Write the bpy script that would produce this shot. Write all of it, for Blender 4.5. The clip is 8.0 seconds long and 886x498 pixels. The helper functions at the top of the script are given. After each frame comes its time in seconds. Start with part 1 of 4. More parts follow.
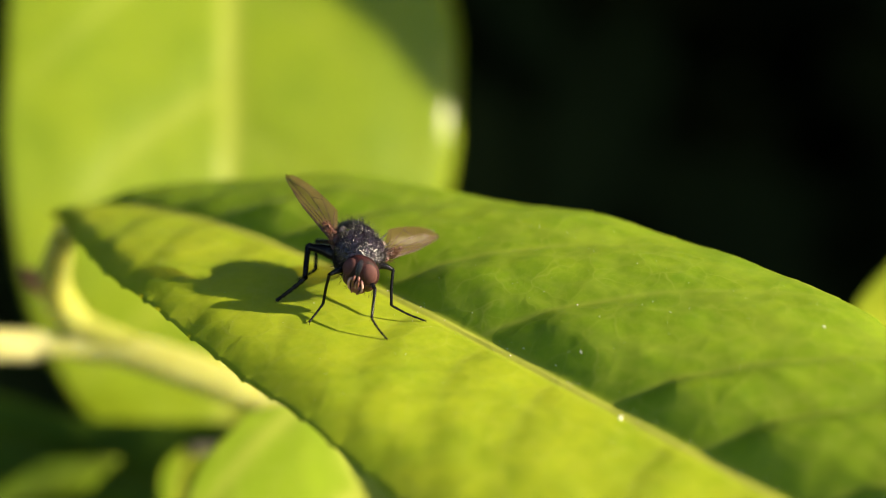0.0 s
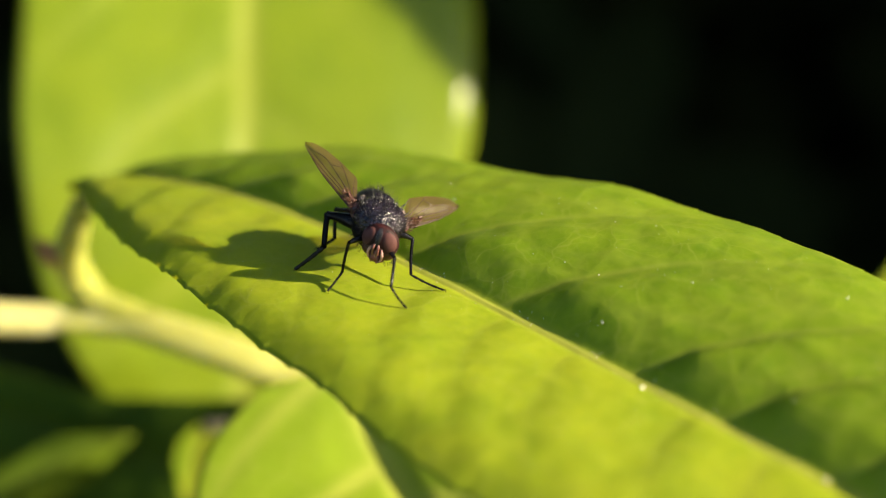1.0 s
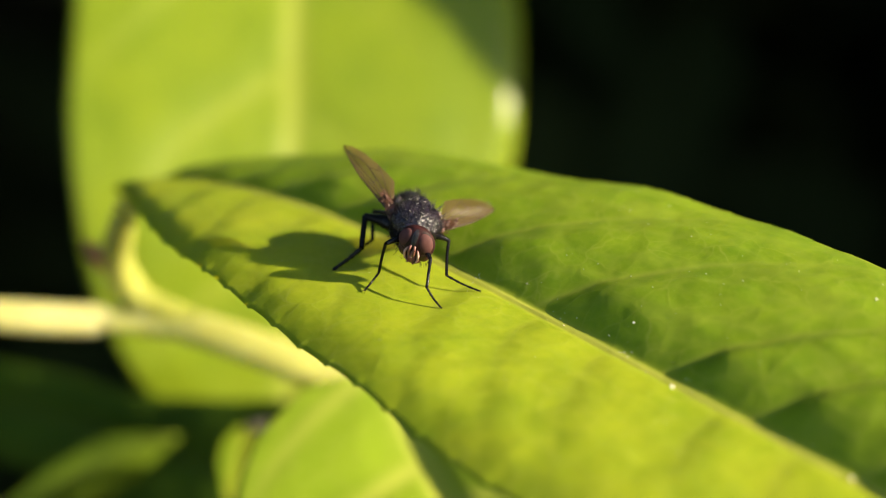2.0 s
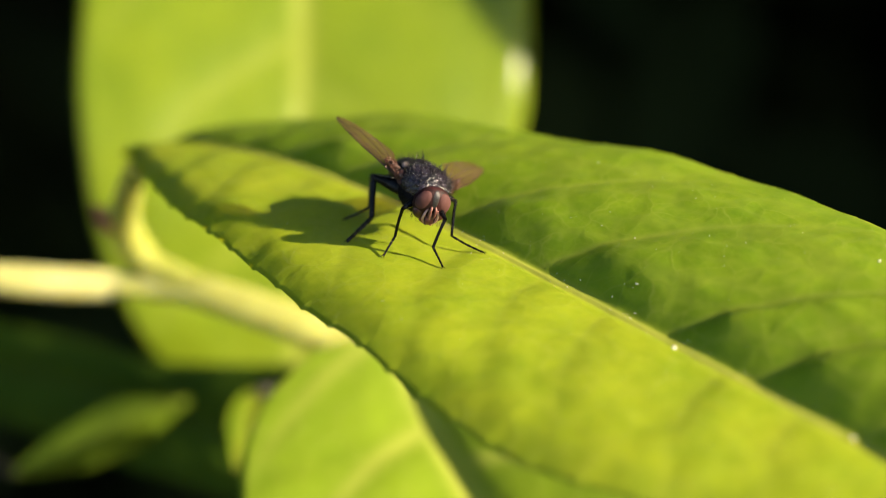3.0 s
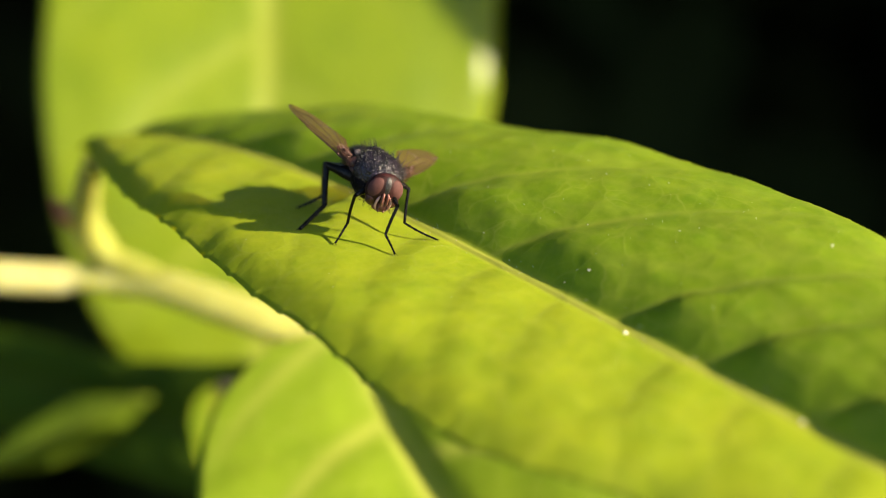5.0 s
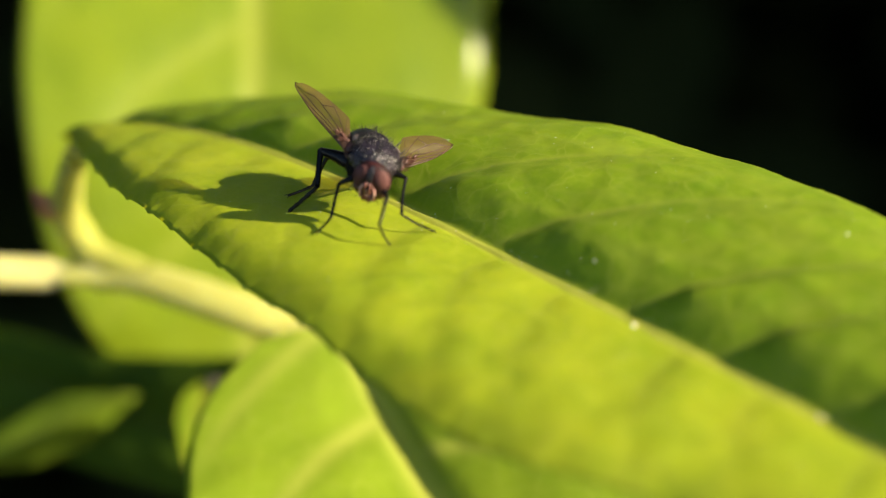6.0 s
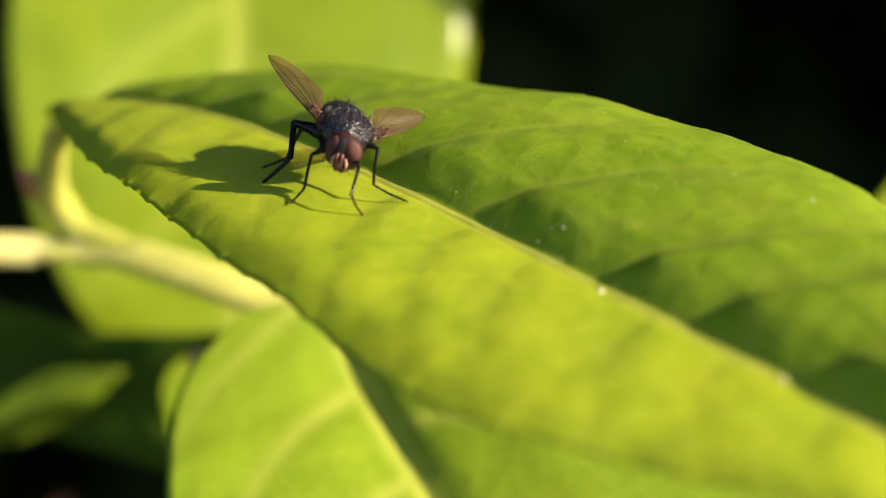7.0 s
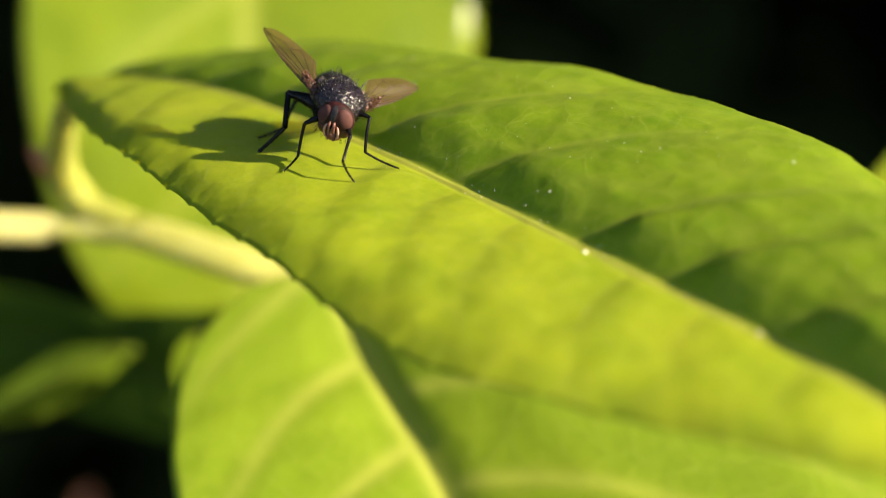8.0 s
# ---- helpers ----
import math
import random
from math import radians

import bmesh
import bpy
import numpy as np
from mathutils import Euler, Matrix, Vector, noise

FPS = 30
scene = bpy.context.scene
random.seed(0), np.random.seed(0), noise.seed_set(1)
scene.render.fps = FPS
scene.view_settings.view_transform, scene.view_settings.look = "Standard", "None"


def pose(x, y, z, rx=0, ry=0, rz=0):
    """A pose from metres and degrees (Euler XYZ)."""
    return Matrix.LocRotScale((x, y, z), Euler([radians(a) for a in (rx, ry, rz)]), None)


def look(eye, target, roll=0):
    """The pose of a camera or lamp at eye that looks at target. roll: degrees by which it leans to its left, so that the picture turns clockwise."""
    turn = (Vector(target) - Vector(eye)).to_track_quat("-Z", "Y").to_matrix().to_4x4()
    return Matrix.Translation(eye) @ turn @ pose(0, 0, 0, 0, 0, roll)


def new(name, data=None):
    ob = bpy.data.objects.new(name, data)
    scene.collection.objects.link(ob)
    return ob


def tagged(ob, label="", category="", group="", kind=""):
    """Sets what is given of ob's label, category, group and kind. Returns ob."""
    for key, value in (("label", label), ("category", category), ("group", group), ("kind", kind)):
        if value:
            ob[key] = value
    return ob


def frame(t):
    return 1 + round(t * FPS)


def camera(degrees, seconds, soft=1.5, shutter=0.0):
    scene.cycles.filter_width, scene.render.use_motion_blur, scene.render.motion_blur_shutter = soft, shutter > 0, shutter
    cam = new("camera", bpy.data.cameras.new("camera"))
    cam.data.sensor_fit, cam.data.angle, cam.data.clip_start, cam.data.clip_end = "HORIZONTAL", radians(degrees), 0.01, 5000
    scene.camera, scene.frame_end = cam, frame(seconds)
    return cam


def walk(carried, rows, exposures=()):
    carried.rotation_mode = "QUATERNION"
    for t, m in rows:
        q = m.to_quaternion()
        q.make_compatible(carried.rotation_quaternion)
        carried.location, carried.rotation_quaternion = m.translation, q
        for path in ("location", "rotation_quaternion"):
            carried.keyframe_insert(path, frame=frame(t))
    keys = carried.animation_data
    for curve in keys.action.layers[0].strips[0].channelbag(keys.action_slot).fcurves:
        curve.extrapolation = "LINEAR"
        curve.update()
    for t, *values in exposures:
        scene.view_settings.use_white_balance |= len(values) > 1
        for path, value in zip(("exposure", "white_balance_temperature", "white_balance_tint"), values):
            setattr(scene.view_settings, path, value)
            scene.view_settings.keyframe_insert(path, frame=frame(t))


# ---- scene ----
# ---- camera and walk ----
cam = camera(22.0, 8.0, soft=1.0)
# a close-focusing lens: sharp at the insect, soft before and behind it
cam.data.dof.use_dof = True
cam.data.dof.focus_distance = 0.2148
cam.data.dof.aperture_fstop = 10.5
cam.data.dof.aperture_blades = 7
EYE, TILT = 0.95, -27.0
# seconds, eye in millimetres from the first eye (right, ahead, up), yaw, pitch, roll
PATH_ROWS = [
    (0.0, 0.00, 0.00, 0.00, 0.000, 0.000, 0.000),
    (0.5, -1.16, 1.40, -2.84, -0.182, 0.220, 0.190),
    (1.0, -1.01, 1.70, -2.99, 0.236, 0.025, 0.398),
    (1.2, -1.33, 0.87, -2.16, 0.367, -0.056, 0.283),
    (2.3, 2.04, -2.85, -4.88, 2.080, 0.350, 0.845),
    (2.5, 1.45, -2.89, -6.02, 1.917, 0.344, 1.024),
    (3.0, 3.09, -2.02, -4.96, 2.285, -0.392, 0.653),
    (3.5, 5.07, -1.59, -6.09, 2.449, -0.062, 0.700),
    (4.0, 6.04, -2.79, -7.08, 2.161, 0.056, 0.728),
    (4.5, 6.39, -3.15, -6.99, 1.983, -0.098, 0.587),
    (4.7, 6.94, -2.76, -7.26, 2.131, -0.028, 0.528),
    (5.8, 5.70, 6.33, -8.00, 1.842, 0.048, 0.268),
    (6.0, 4.61, 7.15, -8.29, 1.536, -0.055, 0.330),
    (6.5, 6.51, 8.67, -10.66, 1.780, 0.081, 0.203),
    (7.0, 8.12, 4.81, -9.88, 1.782, -0.386, -0.121),
    (7.5, 9.58, 0.98, -10.46, 2.112, -0.492, -0.338),
    (8.0, 13.33, 0.43, -13.85, 2.915, -0.183, -0.505),
]


def eye_pose(x, y, z, yaw, pitch, roll):
    return pose(0, 0, EYE, TILT) @ pose(x / 1000, y / 1000, z / 1000, 90 + pitch, 0, yaw) @ pose(0, 0, 0, 0, 0, roll)


walk(cam, [(row[0], eye_pose(*row[1:])) for row in PATH_ROWS])

# ---- world, sun, exposure ----
SUN_AZIMUTH, SUN_HEIGHT = 101.5, 25.5    # degrees from straight ahead, clockwise; degrees above the horizon
scene.view_settings.exposure = 1.72
world = bpy.data.worlds.new("sky")
scene.world = world
world.use_nodes = True
sky = world.node_tree.nodes.new("ShaderNodeTexSky")
sky.sky_type = "NISHITA"
sky.sun_disc = False
sky.sun_elevation = radians(SUN_HEIGHT)
sky.sun_rotation = radians(SUN_AZIMUTH)
world.node_tree.links.new(sky.outputs[0], world.node_tree.nodes["Background"].inputs[0])
world.node_tree.nodes["Background"].inputs[1].default_value = 0.072
sun = new("sun", bpy.data.lights.new("sun", "SUN"))
sun.data.energy = 5.0
sun.data.angle = radians(0.5)
sun.data.color = (1.0, 0.83, 0.58)
SUN_WAY = Vector((math.sin(radians(SUN_AZIMUTH)) * math.cos(radians(SUN_HEIGHT)),
                  math.cos(radians(SUN_AZIMUTH)) * math.cos(radians(SUN_HEIGHT)), math.sin(radians(SUN_HEIGHT))))
sun.matrix_world = look(Vector((0, 0, 5)) + SUN_WAY * 5, (0, 0, 5))


# ---- materials ----
def material(name):
    m = bpy.data.materials.new(name)
    m.use_nodes = True
    return m, m.node_tree, m.node_tree.nodes["Principled BSDF"]


def node(tree, kind, **sets):
    n = tree.nodes.new(kind)
    for key, value in sets.items():
        n.inputs[key.replace("_", " ")].default_value = value
    return n


def ramp(tree, source, stops):
    n = tree.nodes.new("ShaderNodeValToRGB")
    while len(n.color_ramp.elements) < len(stops):
        n.color_ramp.elements.new(0.5)
    for e, (at, colour) in zip(n.color_ramp.elements, stops):
        e.position, e.color = at, (*colour, 1)
    tree.links.new(source, n.inputs[0])
    return n.outputs[0]


def mix(tree, factor, a, b):
    n = tree.nodes.new("ShaderNodeMix")
    n.data_type = "RGBA"
    for socket, value in ((n.inputs[0], factor), (n.inputs[6], a), (n.inputs[7], b)):
        if isinstance(value, (int, float)):
            socket.default_value = value
        elif isinstance(value, tuple):
            socket.default_value = (*value, 1)
        else:
            tree.links.new(value, socket)
    return n.outputs[2]


def maths(tree, operation, a, b=0.0):
    n = tree.nodes.new("ShaderNodeMath")
    n.operation = operation
    for socket, value in ((n.inputs[0], a), (n.inputs[1], b)):
        if isinstance(value, (int, float)):
            socket.default_value = value
        else:
            tree.links.new(value, socket)
    return n.outputs[0]


def leaf_material(name, deep, light, vein, through_colour, through_share=0.35, roughness=0.48, gloss=0.22, shade_tint=0.0):
    """A waxy blade: mottled green, pale veins, fine net of small veins in relief, light shining through. Its UV map is in centimetres."""
    m, tree, surface = material(name)
    link = tree.links.new
    uv = node(tree, "ShaderNodeUVMap").outputs[0]
    large = node(tree, "ShaderNodeTexNoise", Scale=1.1, Detail=3.0, Roughness=0.55)
    fine = node(tree, "ShaderNodeTexNoise", Scale=9.0, Detail=6.0, Roughness=0.7)
    net = tree.nodes.new("ShaderNodeTexVoronoi")
    net.feature = "DISTANCE_TO_EDGE"
    net.inputs["Scale"].default_value = 2.6
    small_net = tree.nodes.new("ShaderNodeTexVoronoi")
    small_net.feature = "DISTANCE_TO_EDGE"
    small_net.inputs["Scale"].default_value = 9.0
    for n in (large, fine):
        link(uv, n.inputs["Vector"])
    bent = node(tree, "ShaderNodeVectorMath")
    bent.operation = "ADD"
    link(uv, bent.inputs[0])
    warp = node(tree, "ShaderNodeTexNoise", Scale=2.5, Detail=2.0)
    link(uv, warp.inputs["Vector"])
    shrink = node(tree, "ShaderNodeVectorMath")
    shrink.operation = "SCALE"
    shrink.inputs[3].default_value = 0.35
    link(warp.outputs["Color"], shrink.inputs[0])
    link(shrink.outputs[0], bent.inputs[1])
    link(bent.outputs[0], net.inputs["Vector"])
    link(bent.outputs[0], small_net.inputs["Vector"])
    ribs = tree.nodes.new("ShaderNodeAttribute")
    ribs.attribute_name = "rib"
    lines = ramp(tree, net.outputs["Distance"], [(0.0, (1, 1, 1)), (0.034, (0, 0, 0))])
    small_lines = ramp(tree, small_net.outputs["Distance"], [(0.0, (1, 1, 1)), (0.07, (0, 0, 0))])
    mottle = maths(tree, "ADD", maths(tree, "MULTIPLY", large.outputs["Fac"], 0.50), maths(tree, "MULTIPLY", fine.outputs["Fac"], 0.50))
    blade = mix(tree, ramp(tree, mottle, [(0.36, (0, 0, 0)), (0.64, (1, 1, 1))]), deep, light)
    if shade_tint:
        # the second half is tinted darker and greener: its shade put into the colour
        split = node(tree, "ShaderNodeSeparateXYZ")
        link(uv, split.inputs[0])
        shaded_half = ramp(tree, maths(tree, "ADD", split.outputs["Y"], 0.5), [(0.47, (0, 0, 0)), (0.62, (1, 1, 1))])
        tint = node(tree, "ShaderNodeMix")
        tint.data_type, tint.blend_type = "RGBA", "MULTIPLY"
        link(maths(tree, "MULTIPLY", shaded_half, shade_tint), tint.inputs[0])
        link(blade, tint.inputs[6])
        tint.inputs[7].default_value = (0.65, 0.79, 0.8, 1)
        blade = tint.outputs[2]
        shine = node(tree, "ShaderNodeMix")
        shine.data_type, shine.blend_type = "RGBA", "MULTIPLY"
        link(maths(tree, "MULTIPLY", shaded_half, shade_tint), shine.inputs[0])
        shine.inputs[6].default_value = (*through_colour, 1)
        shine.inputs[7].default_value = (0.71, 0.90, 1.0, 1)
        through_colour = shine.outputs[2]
    share = maths(tree, "MAXIMUM", maths(tree, "MULTIPLY", ribs.outputs["Fac"], 0.75), maths(tree, "MAXIMUM", maths(tree, "MULTIPLY", maths(tree, "MULTIPLY", lines, warp.outputs["Fac"]), 0.42), maths(tree, "MULTIPLY", small_lines, 0.10)))
    colour = mix(tree, share, blade, vein)
    link(colour, surface.inputs["Base Color"])
    surface.inputs["Roughness"].default_value = roughness
    surface.inputs["Specular IOR Level"].default_value = gloss
    relief = maths(tree, "ADD", maths(tree, "MULTIPLY", ramp(tree, net.outputs["Distance"], [(0.0, (0, 0, 0)), (0.25, (1, 1, 1))]), 0.6),
                   maths(tree, "ADD", maths(tree, "MULTIPLY", ramp(tree, small_net.outputs["Distance"], [(0.0, (0, 0, 0)), (0.3, (1, 1, 1))]), 0.15),
                         maths(tree, "MULTIPLY", fine.outputs["Fac"], 0.5)))
    bump = node(tree, "ShaderNodeBump", Strength=0.22, Distance=0.00019)
    link(relief, bump.inputs["Height"])
    link(bump.outputs[0], surface.inputs["Normal"])
    glow = node(tree, "ShaderNodeBsdfTranslucent")
    link(mix(tree, share, through_colour, vein), glow.inputs["Color"])
    link(bump.outputs[0], glow.inputs["Normal"])
    both = node(tree, "ShaderNodeMixShader", Fac=through_share)
    link(surface.outputs[0], both.inputs[1])
    link(glow.outputs[0], both.inputs[2])
    link(both.outputs[0], tree.nodes["Material Output"].inputs["Surface"])
    return m


def plain_material(name, a, b, scale, roughness, bump_scale=0.0, bump_depth=0.0, metal=0.0, specular=0.5, inner=0.0):
    """Two colours in noise over the object's own space, with fine relief. scale: per metre."""
    m, tree, surface = material(name)
    where = node(tree, "ShaderNodeTexCoord").outputs["Object"]
    n = node(tree, "ShaderNodeTexNoise", Scale=scale, Detail=4.0, Roughness=0.6)
    tree.links.new(where, n.inputs["Vector"])
    tree.links.new(ramp(tree, n.outputs["Fac"], [(0.35, a), (0.65, b)]), surface.inputs["Base Color"])
    surface.inputs["Roughness"].default_value = roughness
    surface.inputs["Metallic"].default_value = metal
    if inner:
        surface.inputs["Subsurface Weight"].default_value = inner
        surface.inputs["Subsurface Radius"].default_value = (1.0, 0.9, 0.5)
        surface.inputs["Subsurface Scale"].default_value = 0.006
    surface.inputs["Specular IOR Level"].default_value = specular
    if bump_scale:
        grain = node(tree, "ShaderNodeTexNoise", Scale=bump_scale, Detail=3.0)
        tree.links.new(where, grain.inputs["Vector"])
        bump = node(tree, "ShaderNodeBump", Strength=0.6, Distance=bump_depth)
        tree.links.new(grain.outputs["Fac"], bump.inputs["Height"])
        tree.links.new(bump.outputs[0], surface.inputs["Normal"])
    return m


LEAF = leaf_material("young_leaf", (0.172, 0.256, 0.012), (0.318, 0.372, 0.018), (0.42, 0.43, 0.08), (0.50, 0.54, 0.006), gloss=0.13, shade_tint=1.0)
UPRIGHT_LEAF = leaf_material("upright_leaf", (0.121, 0.190, 0.008), (0.182, 0.250, 0.010), (0.34, 0.38, 0.06), (0.36, 0.40, 0.008), roughness=0.28, gloss=0.34)
GREEN_LEAF = leaf_material("green_leaf", (0.160, 0.258, 0.014), (0.222, 0.322, 0.017), (0.50, 0.52, 0.10), (0.44, 0.50, 0.012), gloss=0.25)
# leaf colours darkened to stand for the shade on the low left leaf
SHADED_LEAF = leaf_material("shaded_leaf", (0.032, 0.066, 0.004), (0.060, 0.112, 0.006), (0.08, 0.10, 0.02), (0.08, 0.14, 0.006), 0.25, 0.7, 0.08)
STEM = plain_material("pale_stem", (0.33, 0.325, 0.115), (0.40, 0.39, 0.16), 160, 0.5, 1500, 0.0001, specular=0.25, inner=0.8)
STALK = plain_material("leaf_stalk", (0.21, 0.235, 0.040), (0.28, 0.295, 0.065), 160, 0.6, 1500, 0.0001, specular=0.12, inner=0.8)
PALE_STALK = plain_material("pale_leaf_stalk", (0.30, 0.31, 0.075), (0.36, 0.37, 0.105), 160, 0.6, 1500, 0.0001, specular=0.12, inner=0.8)
# lighter green for the leaf that plays the sun fleck
FLECK_LEAF = leaf_material("sun_fleck_leaf", (0.095, 0.16, 0.009), (0.14, 0.215, 0.012), (0.21, 0.27, 0.04), (0.16, 0.24, 0.012), 0.25, 0.7, 0.08)
BUD = plain_material("bud_scale", (0.22, 0.07, 0.03), (0.34, 0.16, 0.06), 500, 0.5)
SOIL = plain_material("soil", (0.015, 0.012, 0.008), (0.04, 0.03, 0.02), 14, 0.95, 60, 0.02)
# near-black base colour that already holds the deep shade behind the sprig
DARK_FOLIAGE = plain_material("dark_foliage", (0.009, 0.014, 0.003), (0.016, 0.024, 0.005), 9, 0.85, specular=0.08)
DEAD_LEAF = plain_material("dead_leaf", (0.032, 0.007, 0.002), (0.055, 0.014, 0.004), 60, 0.7)
BARK = plain_material("bark", (0.008, 0.008, 0.004), (0.018, 0.016, 0.008), 80, 0.8, 300, 0.001)
DUST = plain_material("pale_grain", (0.75, 0.72, 0.60), (0.9, 0.88, 0.8), 3000, 0.3)
CHITIN = plain_material("black_chitin", (0.003, 0.003, 0.0032), (0.007, 0.0065, 0.007), 900, 0.22, 6000, 0.00006, specular=0.16)
THORAX = plain_material("thorax_shell", (0.002, 0.002, 0.003), (0.020, 0.014, 0.024), 1300, 0.2, 2600, 0.0005, specular=0.5)
ABDOMEN = plain_material("abdomen_shell", (0.003, 0.003, 0.004), (0.010, 0.009, 0.011), 500, 0.34, 5000, 0.00006, specular=0.25)
UNDERSIDE = plain_material("underside_shell", (0.002, 0.002, 0.002), (0.006, 0.005, 0.006), 900, 0.65, 4000, 0.0002, specular=0.08)
FACE = plain_material("face_shell", (0.008, 0.002, 0.002), (0.028, 0.006, 0.006), 1200, 0.6, 9000, 0.00005, specular=0.2)
FRONS = plain_material("frons", (0.005, 0.004, 0.005), (0.018, 0.014, 0.016), 2500, 0.5, 6000, 0.00008)
CHEEK = plain_material("cheek", (0.022, 0.005, 0.005), (0.075, 0.017, 0.015), 1500, 0.42, 7000, 0.00008)
FACE_PALE = plain_material("face_ridge", (0.30, 0.13, 0.11), (0.52, 0.31, 0.27), 1500, 0.35)
FACE_RED = plain_material("red_mouth", (0.085, 0.016, 0.014), (0.25, 0.075, 0.062), 1800, 0.36, 7000, 0.00008)
BRISTLE = plain_material("bristle", (0.005, 0.005, 0.005), (0.010, 0.009, 0.009), 400, 0.34, specular=0.22)
WING_BASE = plain_material("wing_root", (0.016, 0.006, 0.005), (0.10, 0.036, 0.026), 3200, 0.4, 5000, 0.0003)
RED_HAIR = plain_material("red_hair", (0.035, 0.012, 0.008), (0.14, 0.055, 0.036), 1500, 0.35, specular=0.4)
WING_VEIN = plain_material("wing_vein", (0.018, 0.008, 0.005), (0.045, 0.018, 0.010), 1000, 0.4)


def eye_material():
    """Brick-red compound eye with rows of facets."""
    m, tree, surface = material("compound_eye")
    where = node(tree, "ShaderNodeTexCoord").outputs["Object"]
    facets = tree.nodes.new("ShaderNodeTexVoronoi")
    facets.inputs["Scale"].default_value = 16000
    tree.links.new(where, facets.inputs["Vector"])
    blotch = node(tree, "ShaderNodeTexNoise", Scale=900.0, Detail=2.0)
    tree.links.new(where, blotch.inputs["Vector"])
    tree.links.new(ramp(tree, blotch.outputs["Fac"], [(0.3, (0.052, 0.020, 0.018)), (0.7, (0.082, 0.034, 0.031))]), surface.inputs["Base Color"])
    surface.inputs["Roughness"].default_value = 0.7
    surface.inputs["Specular IOR Level"].default_value = 0.18
    bump = node(tree, "ShaderNodeBump", Strength=0.35, Distance=0.00003)
    tree.links.new(facets.outputs["Distance"], bump.inputs["Height"])
    tree.links.new(bump.outputs[0], surface.inputs["Normal"])
    return m


def wing_material():
    """A smoky brown membrane that lets most light through and glints."""
    m, tree, surface = material("wing_membrane")
    surface.inputs["Base Color"].default_value = (0.125, 0.068, 0.050, 1)
    surface.inputs["Roughness"].default_value = 0.32
    where = node(tree, "ShaderNodeTexCoord").outputs["Object"]
    ripple = node(tree, "ShaderNodeTexNoise", Scale=1100.0, Detail=3.0)
    tree.links.new(where, ripple.inputs["Vector"])
    bump = node(tree, "ShaderNodeBump", Strength=0.5, Distance=0.0001)
    tree.links.new(ripple.outputs["Fac"], bump.inputs["Height"])
    tree.links.new(bump.outputs[0], surface.inputs["Normal"])
    clear = node(tree, "ShaderNodeBsdfTransparent")
    clear.inputs["Color"].default_value = (0.66, 0.50, 0.37, 1)
    both = tree.nodes.new("ShaderNodeMixShader")
    tree.links.new(maths(tree, "ADD", maths(tree, "MULTIPLY", ripple.outputs["Fac"], 0.24), 0.12), both.inputs[0])
    tree.links.new(clear.outputs[0], both.inputs[1])
    tree.links.new(surface.outputs[0], both.inputs[2])
    tree.links.new(both.outputs[0], tree.nodes["Material Output"].inputs["Surface"])
    return m


EYE_SHELL = eye_material()
WING = wing_material()


# ---- shape helpers (millimetres from the first eye: right, ahead, up) ----
def mm(x, y, z):
    return Vector((x / 1000, y / 1000, EYE + z / 1000))


def curve(points, n):
    """n places along a smooth line through the points, at even steps of its length."""
    p = [Vector(q) for q in points]
    p = [2 * p[0] - p[1], *p, 2 * p[-1] - p[-2]]
    fine = []
    for a, b, c, d in zip(p, p[1:], p[2:], p[3:]):
        for k in range(24):
            t = k / 24
            fine.append(0.5 * (2 * b + (c - a) * t + (2 * a - 5 * b + 4 * c - d) * t * t + (3 * b - a - 3 * c + d) * t ** 3))
    fine.append(p[-2])
    fine = np.array(fine)
    run = np.concatenate([[0], np.cumsum(np.linalg.norm(np.diff(fine, axis=0), axis=1))])
    even = np.linspace(0, run[-1], n)
    return np.stack([np.interp(even, run, fine[:, k]) for k in range(3)], 1), even


def smooth_table(table, x):
    """Values between the pairs (place, value), rounded at the joints."""
    a = np.array(table, float)
    fine = np.linspace(a[0, 0], a[-1, 0], 600)
    v = np.interp(fine, a[:, 0], a[:, 1])
    v = np.convolve(np.pad(v, 24, mode="edge"), np.ones(49) / 49, mode="valid")
    return np.interp(x, fine, v)


def mesh_object(name, verts, faces, mat, parent=None, label="", smooth=True):
    me = bpy.data.meshes.new(name)
    me.from_pydata([tuple(v) for v in verts], [], faces)
    me.materials.append(mat)
    if smooth:
        me.polygons.foreach_set("use_smooth", [True] * len(me.polygons))
    me.update()
    ob = new(name, me)
    if parent:
        ob.parent = parent
    return tagged(ob, label)


def part(name, bm, mat, parent, label="", smooth=True):
    me = bpy.data.meshes.new(name)
    bm.to_mesh(me)
    bm.free()
    me.materials.append(mat)
    if smooth:
        me.polygons.foreach_set("use_smooth", [True] * len(me.polygons))
    ob = new(name, me)
    ob.parent = parent
    return tagged(ob, label)


